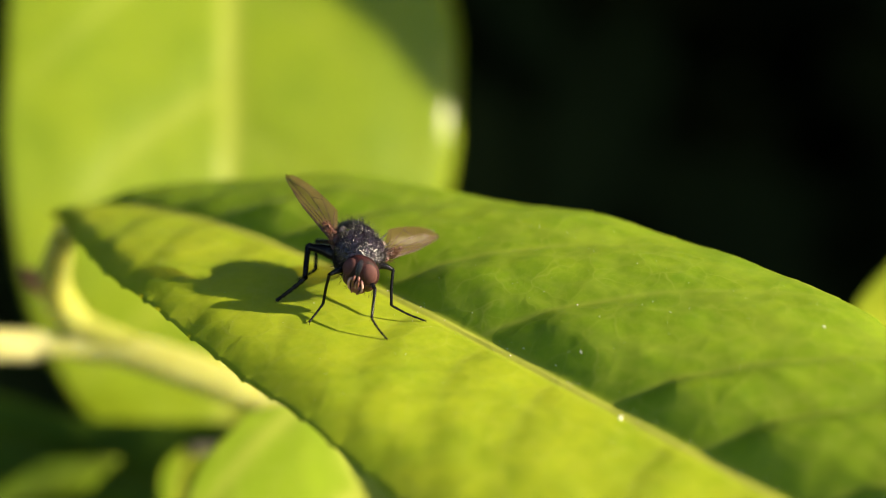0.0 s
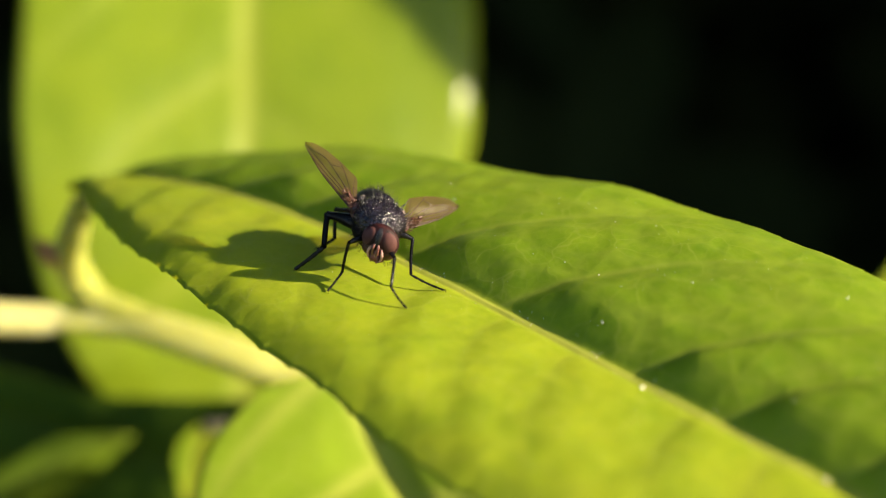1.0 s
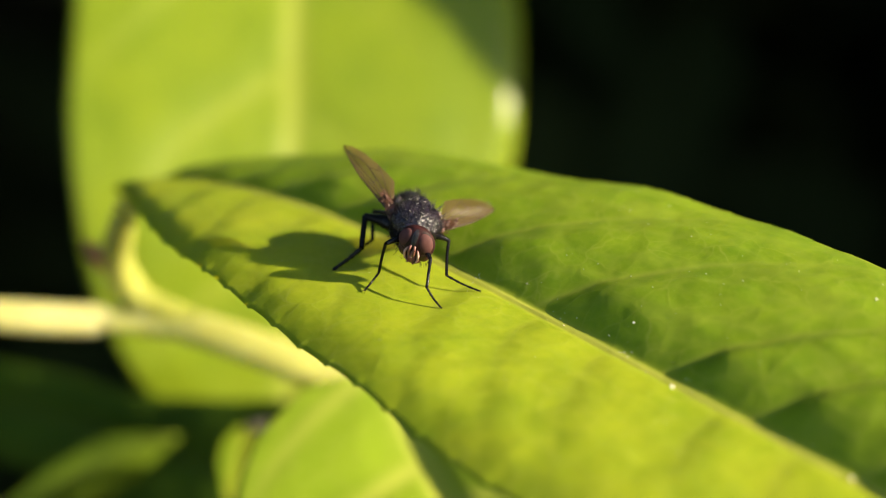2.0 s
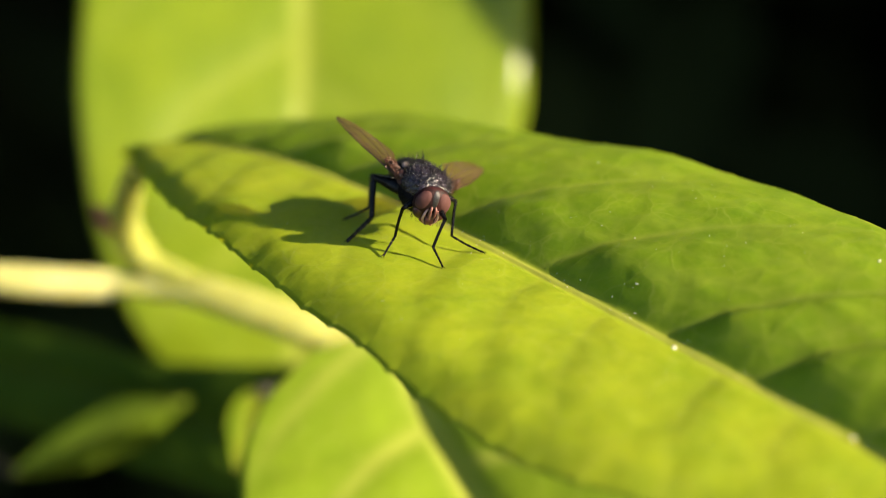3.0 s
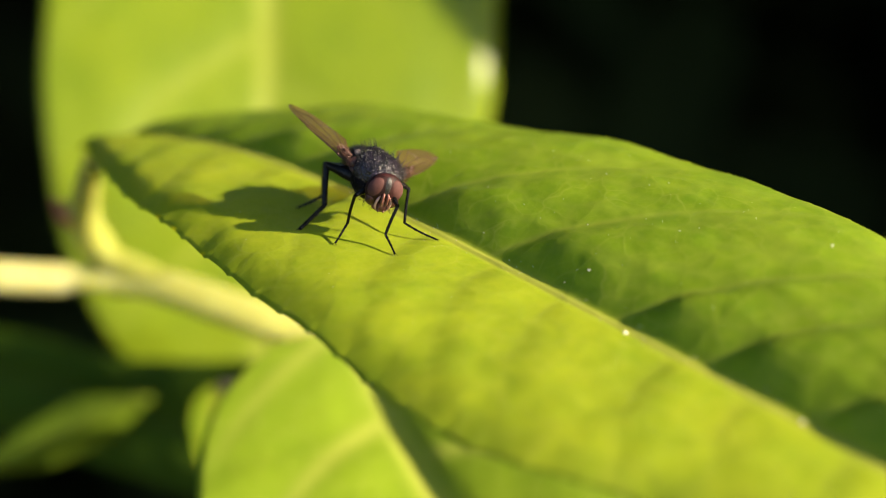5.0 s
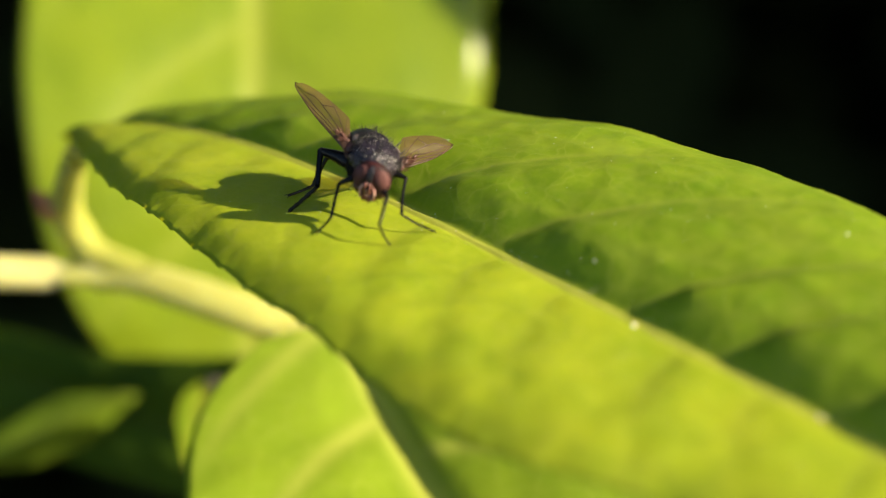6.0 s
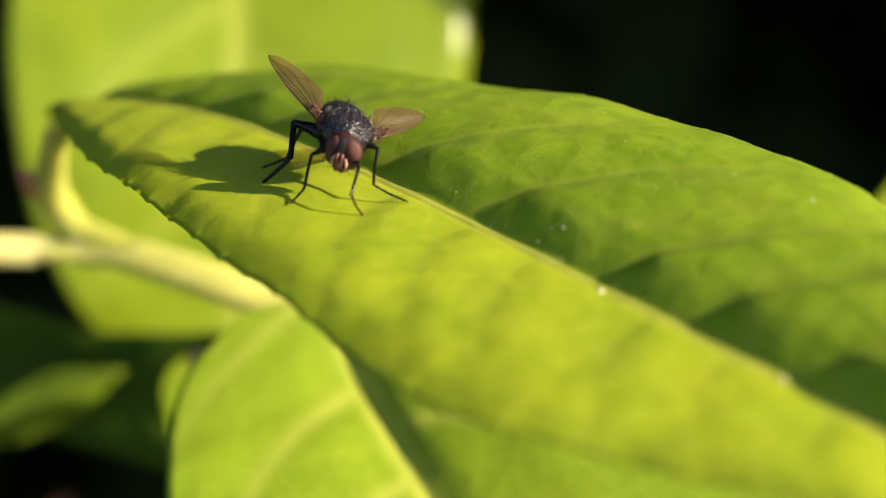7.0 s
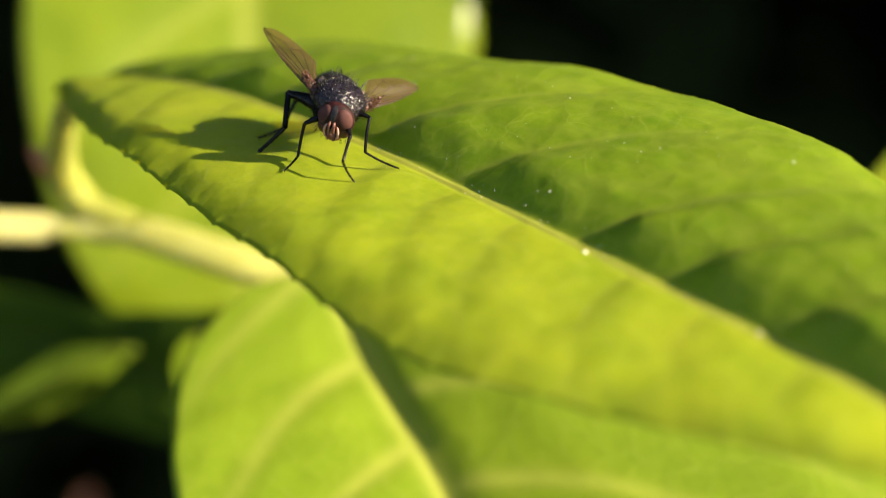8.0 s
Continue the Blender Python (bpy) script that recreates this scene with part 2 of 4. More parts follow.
def tube(points, radii, n=40, sides=10, flat=1.0):
    """Vertices and faces of a closed tube along a smooth line; radii: pairs (share of length, radius)."""
    line, run = curve(points, n)
    r = smooth_table(radii, run / run[-1])
    way = np.gradient(line, axis=0)
    way /= np.linalg.norm(way, axis=1)[:, None]
    hint = np.array([0.0, 0.0, 1.0]) if abs(way[:, 2]).mean() < 0.8 else np.array([1.0, 0.0, 0.0])
    verts, faces = [], []
    for c, w, q in zip(line, way, r):
        a = np.cross(w, hint)
        a /= np.linalg.norm(a)
        b = np.cross(a, w)
        for k in range(sides):
            t = 2 * math.pi * k / sides
            verts.append(c + q * (math.cos(t) * a + flat * math.sin(t) * b))
    for i in range(n - 1):
        for k in range(sides):
            j = (k + 1) % sides
            faces.append((i * sides + k, i * sides + j, (i + 1) * sides + j, (i + 1) * sides + k))
    faces.append(tuple(range(sides)))
    faces.append(tuple((n - 1) * sides + k for k in reversed(range(sides))))
    return verts, faces


def blade(name, mid, across, widths, rises, mat, parent, label, nl=200, nq=34, thick=0.35, spacing=10.0, quilt=(0.4, 0.4), teeth=None, wave=0.3, seed=0, upward=(0, 0, 1), offset=(0.0, 0.0), ease=0.22, cells=(0.0, 0.0), lift=0.0, pale=(0.05, 0.28), rib_width=0.30, crease=1.0, veins=None, lean=((0.35, 0.025), (0.35, 0.025)), heights=None, curl=0.0, pocket=(0.0, 0.0), pitch=6.6):
    """A leaf blade in millimetres. mid: the line of its midrib from base to tip; across: the way to its second half;
    widths: for both halves, pairs (share of length, width); rises: for both halves, pairs (share of the width, height over the
    midrib), at full height along the middle of the leaf. Side veins leave the midrib (at even spacing, or at the given lengths) and lean to the tip;
    after each one the blade rises steeply and sinks slowly to the next. curl: how far the margin of the first half is rolled down."""
    line, run = curve(mid, nl)
    length = run[-1]
    way = np.gradient(line, axis=0)
    way /= np.linalg.norm(way, axis=1)[:, None]
    up0, side0 = np.array(upward, float), np.array(across, float)
    share = run / length
    full = np.clip(np.minimum(share / ease, (1 - share) / 0.22), 0, 1)
    full = 0.12 + 0.88 * np.sin(full * math.pi / 2)
    high = [full if table is None else np.ones(nl) if table == 1 else np.minimum(full, smooth_table(table, share)) for table in (heights or (None, None))]
    rng = np.random.RandomState(seed)
    shift = rng.uniform(0, 20, 4)
    columns, ribs, uvs = [], [], []
    halves = np.concatenate([-np.linspace(1, 0, nq) ** 1.3, np.linspace(0, 1, nq)[1:] ** 1.3])
    w_all = [smooth_table(t, share) for t in widths]
    tooth = [np.zeros(nl), np.zeros(nl)]
    for h in range(2):
        w_all[h][0] = w_all[h][-1] = 0.15
        if teeth:
            tooth[h] = teeth[h] * ((run / pitch + 0.37 * h) % 1.0) ** 4 * np.clip(share * 8, 0, 1)
    for i in range(nl):
        side = side0 - way[i] * (side0 @ way[i])
        side /= np.linalg.norm(side)
        up = np.cross(side, way[i])
        if up @ up0 < 0:
            up = -up
        for q in halves:
            h = 0 if q < 0 else 1
            d = abs(q) * w_all[h][i] + tooth[h][i] * max(0.0, (abs(q) - 0.955) / 0.045)
            z = float(smooth_small(rises[h], abs(q))) * high[h][i]
            if veins is None:
                tipward = lean[h][0] * d + lean[h][1] * d * d * 22.0 / max(12.0, w_all[h].max())
                phase = (run[i] - tipward) / spacing + offset[h] + 0.5 * h
                gap = spacing
            else:
                tipward = lean[h][0] * d + lean[h][1] * d * d + 0.7 * noise.noise((run[i] * 0.12, d * 0.25, 3.0 + h))
                at = run[i] - tipward
                phase = float(np.interp(at, veins[h], range(len(veins[h])), left=(at - veins[h][0]) / 12, right=len(veins[h]) - 1 + (at - veins[h][-1]) / 12))
                gap = 12.0
            off = abs(phase - round(phase)) * gap
            past = phase - math.floor(phase)
            env = min(1.0, d / (2.6 + 1.2 * h)) * max(0.0, 1 - abs(q) ** 4) * full[i]
            rise = math.sin(math.pi * past / 0.6) if past < 0.3 else 0.5 * (1 + math.cos(math.pi * (past - 0.3) / 0.7))
            swell = (quilt[h] + pocket[h] * math.exp(-(d / 7.4) ** 2)) * rise * env
            ripple = wave * (math.sin(run[i] * 0.23 + shift[0] + q) * 0.6 + math.sin(run[i] * 0.41 + shift[1] - 2 * q) * 0.4) * abs(q) ** 2 * full[i]
            grain = 0.12 * noise.noise((run[i] * 0.35 + shift[2], d * 0.35 + 30 * h, shift[3]))
            cell_edge = 1.0
            if cells[h]:
                bend = noise.noise((run[i] * 0.3, d * 0.3, 7.0 + h)) * 1.2
                near = noise.voronoi(((run[i] - tipward + bend) / 6.5, (d + bend) / 4.6, 2.0 + h))[0]
                cell_edge = min(1.0, (near[1] - near[0]) / 0.5)
                grain += cells[h] * cell_edge * (2 - cell_edge) * env * min(1.0, d / 9.0)
            if h == 0 and abs(q) > 0.72:
                z -= curl * ((abs(q) - 0.72) / 0.28) ** 2 * min(1.0, w_all[0][i] / 14)
            z += lift * (1 - h) * abs(q) * max(0.0, 1 - share[i] / 0.36)
            groove = crease * (0.36 * math.exp(-(d / 0.34) ** 2) - 0.36 * math.exp(-(d / 0.8) ** 2))
            p = line[i] + side * (d * (1 if h else -1)) + up * (z + swell + ripple + grain * min(1, d / 3) + groove)
            columns.append(p)
            rib = max(0.9 * math.exp(-(d / rib_width) ** 2), pale[h] * math.exp(-(off / rib_width) ** 2) * max(0.0, 1 - abs(q)) ** 0.5)
            ribs.append(max(rib, 0.18 * max(0.0, 1 - cell_edge * 3.0) * min(1.0, d / 2.0)))
            uvs.append((run[i] / 10 + shift[2], (d * (1 if h else -1)) / 10))
    n = len(halves)
    top = np.array(columns).reshape(nl, n, 3)
    # the underside lies a leaf's thickness below
    du = np.gradient(top, axis=0)
    dv = np.gradient(top, axis=1)
    normal = np.cross(du, dv)
    normal /= np.maximum(np.linalg.norm(normal, axis=2), 1e-9)[..., None]
    if (normal.reshape(-1, 3) @ up0).mean() < 0:
        normal = -normal
    edge = np.ones(n)
    edge[0] = edge[-1] = 0.25
    low = top - normal * (thick * edge)[None, :, None]
    verts = np.concatenate([top.reshape(-1, 3), low.reshape(-1, 3)]) / 1000 + np.array([0, 0, EYE])
    faces = []
    base = nl * n
    for i in range(nl - 1):
        for j in range(n - 1):
            a, b, c, d = i * n + j, i * n + j + 1, (i + 1) * n + j + 1, (i + 1) * n + j
            faces.append((a, b, c, d))
            faces.append((base + d, base + c, base + b, base + a))
        for j, turn in ((0, 1), (n - 1, -1)):
            a, d = i * n + j, (i + 1) * n + j
            f = (a, d, base + d, base + a)
            faces.append(f if turn > 0 else f[::-1])
    ob = mesh_object(name, verts, faces, mat, parent, label)
    me = ob.data
    rib_data = me.attributes.new("rib", "FLOAT", "POINT")
    rib_data.data.foreach_set("value", np.tile(np.array(ribs, np.float32), 2))
    uv_layer = me.uv_layers.new(name="UVMap")
    loops = np.empty(len(me.loops), np.int32)
    me.loops.foreach_get("vertex_index", loops)
    uv_layer.data.foreach_set("uv", np.tile(np.array(uvs, np.float32), (2, 1))[loops].ravel())
    return ob, top


def smooth_small(pairs, q):
    """A height between pairs, eased."""
    for (a, u), (b, v) in zip(pairs, pairs[1:]):
        if q <= b:
            t = (q - a) / (b - a)
            return u + (v - u) * t
    return pairs[-1][1]


# ---- ground, the dark shrubbery, and leaf masses added to block light ----
def ground():
    bm = bmesh.new()
    bmesh.ops.create_grid(bm, x_segments=60, y_segments=60, size=150)
    for v in bm.verts:
        v.co.z = 0.03 * noise.noise(v.co * 0.7)
    ob = part("ground", bm, SOIL, None)
    return tagged(ob, "dark bare soil under the shrubs", "ground", kind="structure")


def foliage(name, boxes, label, size=(0.07, 0.12), mat=DARK_FOLIAGE, seed=1):
    """A mass of folded leaves that fills the boxes (x0, x1, y0, y1, z0, z1, number)."""
    rng = np.random.RandomState(seed)
    verts, faces = [], []
    for x0, x1, y0, y1, z0, z1, number in boxes:
        for _ in range(number):
            c = Vector((rng.uniform(x0, x1), rng.uniform(y0, y1), rng.uniform(z0, z1)))
            turn = Euler((rng.uniform(-0.9, 0.9), rng.uniform(-0.9, 0.9), rng.uniform(0, 6.28))).to_matrix()
            l = rng.uniform(*size)
            w = l * rng.uniform(0.16, 0.24)
            b = len(verts)
            for x, y, z in ((0, 0, 0), (0.3, 1, 0.2), (0.7, 0.9, 0.15), (1, 0, -0.25), (0.7, -0.9, 0.15), (0.3, -1, 0.2), (0.35, 0, 0.02), (0.72, 0, -0.04)):
                verts.append(c + turn @ Vector((l * x, w * y, w * z)))
            faces += [(b, b + 6, b + 1), (b + 1, b + 6, b + 7, b + 2), (b + 2, b + 7, b + 3), (b, b + 5, b + 6), (b + 5, b + 4, b + 7, b + 6), (b + 4, b + 3, b + 7)]
    ob = mesh_object(name, verts, faces, mat)
    return tagged(ob, label, "shrub", kind="stuff")


ground()
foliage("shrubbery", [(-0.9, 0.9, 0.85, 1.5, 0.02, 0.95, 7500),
                      # unseen masses overhead, right and left, added to keep sun and sky off
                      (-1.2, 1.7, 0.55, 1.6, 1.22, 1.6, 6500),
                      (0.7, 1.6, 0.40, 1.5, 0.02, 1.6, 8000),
                      (-1.5, -0.85, 0.3, 1.5, 0.02, 1.6, 3500)], "dense dark green shrub leaves in deep shade, with unseen light-blocking masses above and beside", (0.09, 0.15))

# ---- the sunlit sprig ----
shrub = tagged(new("laurel_shrub"), "leafy laurel sprig with bright young leaves and pale stems", "shrub")
shrub.location = (0, 0, 0)

# the leaf on which the insect stands: base at the far left, tip towards the lens
MID_O, MID_U, MID_V = Vector((4.1, 185.3, -104.3)), Vector((-0.680, 0.733, 0)), Vector((0.733, 0.680, 0))


def on_mid(u, z):
    return MID_O + MID_U * u + Vector((0, 0, z))


main_leaf, main_top = blade(
    "leaf", [on_mid(71, -13.0), on_mid(65.5, -9.7), on_mid(57, -5.9), on_mid(39.5, -2.1), on_mid(20, -0.4), on_mid(0, 0), on_mid(-33, -0.3), on_mid(-52, -1.2), on_mid(-68, -3.5)],
    MID_V,
    ([(0, 0.5), (0.06, 4.7), (0.15, 11.2), (0.25, 15.9), (0.345, 18.0), (0.447, 20.3), (0.505, 21.0), (0.6, 22.9), (0.66, 23.5), (0.7, 22.4), (0.73, 20.7), (0.79, 16.6), (0.835, 13.7), (0.92, 7.4), (1.0, 0.3)],
     [(0, 0.4), (0.06, 3.5), (0.1, 6.5), (0.16, 10.5), (0.205, 13.0), (0.26, 15.3), (0.31, 16.8), (0.36, 18.0), (0.40, 19.2), (0.44, 20.8), (0.48, 23.2), (0.53, 24.3), (0.6, 25.2), (0.67, 25.6), (0.73, 24.2), (0.79, 20.5), (0.86, 14.0), (0.93, 7.3), (1.0, 0.3)]),
    ([(0, 0), (0.3, 0.8), (0.6, 1.2), (0.85, 1.1), (1.0, 0.75)],
     [(0, 0), (0.04, 0.3), (0.12, 1.4), (0.22, 2.6), (0.4, 3.9), (0.65, 4.8), (0.85, 4.6), (1.0, 3.7)]),
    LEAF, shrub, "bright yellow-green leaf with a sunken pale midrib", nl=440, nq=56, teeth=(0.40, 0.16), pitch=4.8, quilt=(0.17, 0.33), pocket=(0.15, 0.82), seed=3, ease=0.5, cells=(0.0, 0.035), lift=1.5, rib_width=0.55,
    veins=([5, 14, 23, 31, 40, 52.5, 64, 73.4, 82.6, 96.2, 105.6, 117, 128, 139], [6, 14, 22, 30.5, 41, 57.9, 71.5, 88.2, 98.5, 111, 124, 136]),
    lean=((0.22, 0.022), (0.80, 0.005)), heights=(None, [(0, 0.1), (0.06, 0.1), (0.16, 0.10), (0.205, 0.22), (0.26, 0.43), (0.31, 0.55), (0.36, 0.62), (0.40, 0.72), (0.44, 0.82), (0.5, 0.94), (0.58, 1.0), (1.0, 1.0)]), curl=1.2, pale=(0.20, 0.42))


def rod(name, points, radii, mat, parent, label="", sides=12, n=60, flat=1.0):
    verts, faces = tube([mm(*p) for p in points], [(a, r / 1000) for a, r in radii], n, sides, flat)
    return mesh_object(name, verts, faces, mat, parent, label)


# stem, leaf stalks
rod("stem", [(-330, 330, -950), (-260, 300, -500), (-170, 262, -180), (-110, 240, -132), (-63, 237.5, -133.4), (-53.5, 239.0, -134.8), (-46.5, 240.4, -135.6), (-38.5, 239.4, -135.6)],
    [(0, 6), (0.4, 4), (0.8, 2.5), (0.97, 2.4), (1.0, 1.6)], STEM, shrub, "pale yellow-green stem", n=180, flat=0.8)
rod("leaf_stalk", [(-42.8, 230.6, -115.6), (-44.2, 234.2, -119.6), (-46.4, 240.2, -126.7), (-46.0, 242.8, -131.6), (-43.4, 241.6, -134.6), (-37.0, 238.9, -135.5)],
    [(0, 1.3), (0.25, 1.7), (0.6, 2.0), (0.85, 2.4), (1, 1.8)], STALK, shrub, "pale curved leaf stalk")
rod("leaf_stalk", [(-47.5, 240.3, -135.5), (-40.0, 239.8, -135.5), (-32.8, 236.5, -135.7), (-25.5, 232.8, -136.4), (-19.0, 230.6, -137.4), (-12.5, 228.5, -138.6)],
    [(0, 2.2), (0.3, 3.1), (0.7, 3.3), (0.9, 3.0), (1, 1.6)], PALE_STALK, shrub, "pale flat leaf stalk", flat=0.45, sides=20)

# upright leaf behind
blade("leaf", [(-30, 268, -182), (-30.3, 275.9, -167.8), (-30.1, 279.4, -156.5), (-29.9, 288.4, -134.5), (-30.6, 305.7, -115.9), (-31.6, 327.4, -97.5), (-33, 352, -82)],
      (0.93, 0.37, 0),
      ([(0, 0.5), (0.05, 12), (0.12, 19), (0.21, 26.5), (0.28, 29.5), (0.385, 31.5), (0.57, 31.0), (0.75, 25), (0.9, 13), (1, 0.4)],
       [(0, 0.5), (0.05, 12), (0.12, 19), (0.21, 25.8), (0.28, 29.6), (0.385, 32.7), (0.57, 33.7), (0.75, 26), (0.9, 13), (1, 0.4)]),
      ([(0, 0), (0.3, 0.1), (0.7, 0.3), (1.0, -0.3)], [(0, 0), (0.3, 1.5), (0.6, 2.9), (0.93, 3.35), (1.0, 1.9)]),
      UPRIGHT_LEAF, shrub, "broad yellow-green leaf standing upright", nl=150, nq=30, seed=5, spacing=24, crease=0.05, rib_width=1.5, quilt=(0.35, 0.3), pale=(0.55, 0.25), lean=((-0.5, -0.02), (-0.5, -0.02)), offset=(0.35, 0.1), upward=(0, -0.8, 0.6))
rod("twig", [(-30, 268.5, -181), (-22, 284, -200), (0, 320, -260), (10, 350, -500), (10, 360, -950)], [(0, 1.0), (0.1, 1.6), (1, 4)], BARK, shrub, "dark thin twig")
rod("twig", [(-72, 338, -261.5), (-95, 356, -275), (-150, 390, -500), (-200, 400, -950)], [(0, 0.5), (0.1, 1.2), (1, 4)], BARK, shrub, "dark thin twig")
blade("leaf", [(-73.6, 343, -240.5), (-73.5, 342, -244), (-73.2, 340, -252), (-72, 338, -262)], (1, 0, 0.2),
      ([(0, 0.6), (0.15, 2.2), (0.5, 3.2), (1, 0.2)], [(0, 0.6), (0.15, 2.2), (0.5, 3.2), (1, 0.2)]), ([(0, 0), (1, 0.8)], [(0, 0), (1, 0.8)]),
      DEAD_LEAF, shrub, "withered red-brown leaf on the twig", nl=30, nq=8, seed=17, upward=(0, -1, 0.3))

# leaf below, hanging towards the lens
blade("leaf", [(-13.6, 229.5, -135.6), (-11.2, 223.0, -138.2), (-7.9, 215.1, -140.9), (-4.6, 207.8, -142.4), (1.2, 195.3, -145.4), (8.0, 176.2, -150.6), (13, 158, -157), (16, 140, -166)],
      (0.98, 0.20, 0.05),
      ([(0, 7.0), (0.015, 10.5), (0.035, 14.0), (0.063, 17.3), (0.096, 19.9), (0.14, 21.9), (0.2, 24.1), (0.268, 26.5), (0.4, 28.5), (0.6, 27.5), (0.85, 14), (1, 0.4)],
       [(0, 1.0), (0.06, 10), (0.15, 22), (0.3, 39), (0.45, 50), (0.65, 50), (0.85, 28), (1, 0.4)]),
      ([(0, 0), (0.3, 1.4), (0.7, 2.3), (1.0, 2.7)], [(0, 0), (0.08, 1.6), (0.3, 3.6), (0.7, 4.0), (1.0, 2.0)]),
      GREEN_LEAF, shrub, "bright green leaf hanging below", nl=150, nq=30, seed=8, spacing=15, quilt=(0.25, 0.3), wave=0.15, pale=(0.75, 0.6), rib_width=1.5, crease=0.4)

# shaded leaf low on the left; before it an added sun-fleck leaf and a small sunlit one
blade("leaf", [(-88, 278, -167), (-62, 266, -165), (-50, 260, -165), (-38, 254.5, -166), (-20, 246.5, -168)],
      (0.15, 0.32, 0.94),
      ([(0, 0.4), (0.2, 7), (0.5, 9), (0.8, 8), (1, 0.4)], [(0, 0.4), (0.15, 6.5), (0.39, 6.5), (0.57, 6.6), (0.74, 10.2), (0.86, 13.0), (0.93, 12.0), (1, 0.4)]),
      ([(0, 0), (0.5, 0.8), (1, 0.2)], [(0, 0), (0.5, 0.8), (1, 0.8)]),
      SHADED_LEAF, shrub, "dark green leaf in shade", nl=90, nq=20, seed=11, wave=0.5, upward=(-0.4, -0.85, 0.35))
rod("twig", [(-87.5, 277.8, -167), (-100, 285, -180), (-180, 310, -400), (-220, 320, -950)], [(0, 1.0), (0.2, 1.8), (1, 4)], BARK, shrub, "dark thin twig")
# added leaf shape in place of the sunlit strip on the shaded leaf
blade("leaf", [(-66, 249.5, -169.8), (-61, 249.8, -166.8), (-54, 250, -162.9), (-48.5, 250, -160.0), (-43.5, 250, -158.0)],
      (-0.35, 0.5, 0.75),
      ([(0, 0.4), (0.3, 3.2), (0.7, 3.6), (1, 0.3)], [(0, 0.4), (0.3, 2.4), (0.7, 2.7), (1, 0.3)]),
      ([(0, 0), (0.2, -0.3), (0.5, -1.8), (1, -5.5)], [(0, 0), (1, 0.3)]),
      FLECK_LEAF, shrub, "narrow folded leaf standing in for a sun fleck", nl=60, nq=16, seed=13, heights=(1, 1), crease=0.1, upward=(0.3, -0.7, 0.6))
blade("leaf", [(-32.0, 244.8, -153.2), (-33.0, 245.4, -156.5), (-34.3, 246.2, -161.5), (-35.2, 246.9, -166.5)],
      (-0.864, -0.475, 0.204),
      ([(0, 1.8), (0.15, 3.4), (0.35, 3.3), (0.7, 1.7), (1, 0.3)], [(0, 1.8), (0.15, 3.4), (0.35, 3.3), (0.7, 1.7), (1, 0.3)]),
      ([(0, 0), (1, 0.5)], [(0, 0), (1, 0.5)]),
      LEAF, shrub, "small yellow-green young leaf", nl=60, nq=14, seed=12, upward=(0.41, -0.87, -0.29))
rod("twig", [(-65.8, 249.6, -169.6), (-74, 252, -182), (-120, 270, -400), (-130, 290, -950)], [(0, 0.6), (0.2, 1.3), (1, 4)], BARK, shrub, "dark thin twig")
rod("twig", [(-32.0, 244.9, -153.3), (-27, 250, -157), (-12, 256, -172), (20, 280, -300), (30, 300, -950)], [(0, 0.7), (0.2, 1.5), (1, 4)], BARK, shrub, "dark thin twig")
# leaf at the far right
blade("leaf", [(90, 265, -115), (72, 257, -130), (60, 252, -140.5), (50, 248.5, -150), (38, 245, -160)],
      (0.65, -0.1, -0.75),
      ([(0, 0.4), (0.3, 10), (0.6, 10), (1, 0.3)], [(0, 0.4), (0.3, 10), (0.6, 10), (1, 0.3)]),
      ([(0, 0), (1, 1.5)], [(0, 0), (1, 1.5)]),
      LEAF, shrub, "green leaf on a neighbouring twig", nl=70, nq=16, seed=14, upward=(0.2, -0.9, 0.3))
rod("twig", [(89, 264.5, -115.5), (112, 268, -104), (130, 270, -125), (160, 290, -300), (170, 300, -950)], [(0, 1.0), (0.3, 2.0), (1, 5)], BARK, shrub, "dark thin twig")
# unseen leaf and taller twig added beside the view to shade the upright leaf
blade("leaf", [(244.5, 257, -36.1), (237.5, 260.6, -30.9), (227.3, 266.2, -22.7), (213.5, 273.8, -11.7), (196.5, 282, 1.9), (184.5, 288, 10.9)],
      (0.308, 0.81, -0.18),
      ([(0, 0.4), (0.1, 9), (0.3, 14), (0.6, 13.5), (0.8, 11), (1, 0.3)], [(0, 0.4), (0.2, 10), (0.4, 14), (0.6, 14), (1, 0.3)]),
      ([(0, 0), (1, 1.5)], [(0, 0), (1, 1.5)]),
      LEAF, shrub, "unseen green leaf added to shade the upright leaf", nl=70, nq=16, seed=15)
rod("twig", [(244.2, 257.2, -35.9), (258, 261, -58), (260, 275, -120), (235, 300, -400), (230, 320, -950)], [(0, 0.6), (0.1, 1.4), (1, 5)], BARK, shrub, "dark thin twig")

# bud in the leaf's axil
def bud():
    bm = bmesh.new()
    bmesh.ops.create_uvsphere(bm, u_segments=16, v_segments=10, radius=1)
    for v in bm.verts:
        t = (v.co.z + 1) / 2
        w = (1 - t ** 2.2) * 0.9 + 0.1
        v.co = Vector((v.co.x * 1.5 * w, v.co.y * 1.5 * w, v.co.z * 2.6)) / 1000
    ob = part("bud", bm, BUD, shrub, "small red-brown bud")
    ob.location = mm(-48.6, 239.5, -126)
    ob.rotation_euler = (0.2, -0.6, 0)
    return ob


bud()

# fine pale grains lying on the blade
TOP = main_top.reshape(-1, 3)


def on_leaf(x, y):
    """The height of the blade's upper face, in millimetres."""
    near = np.argmin((TOP[:, 0] - x) ** 2 + (TOP[:, 1] - y) ** 2)
    return float(TOP[near, 2])


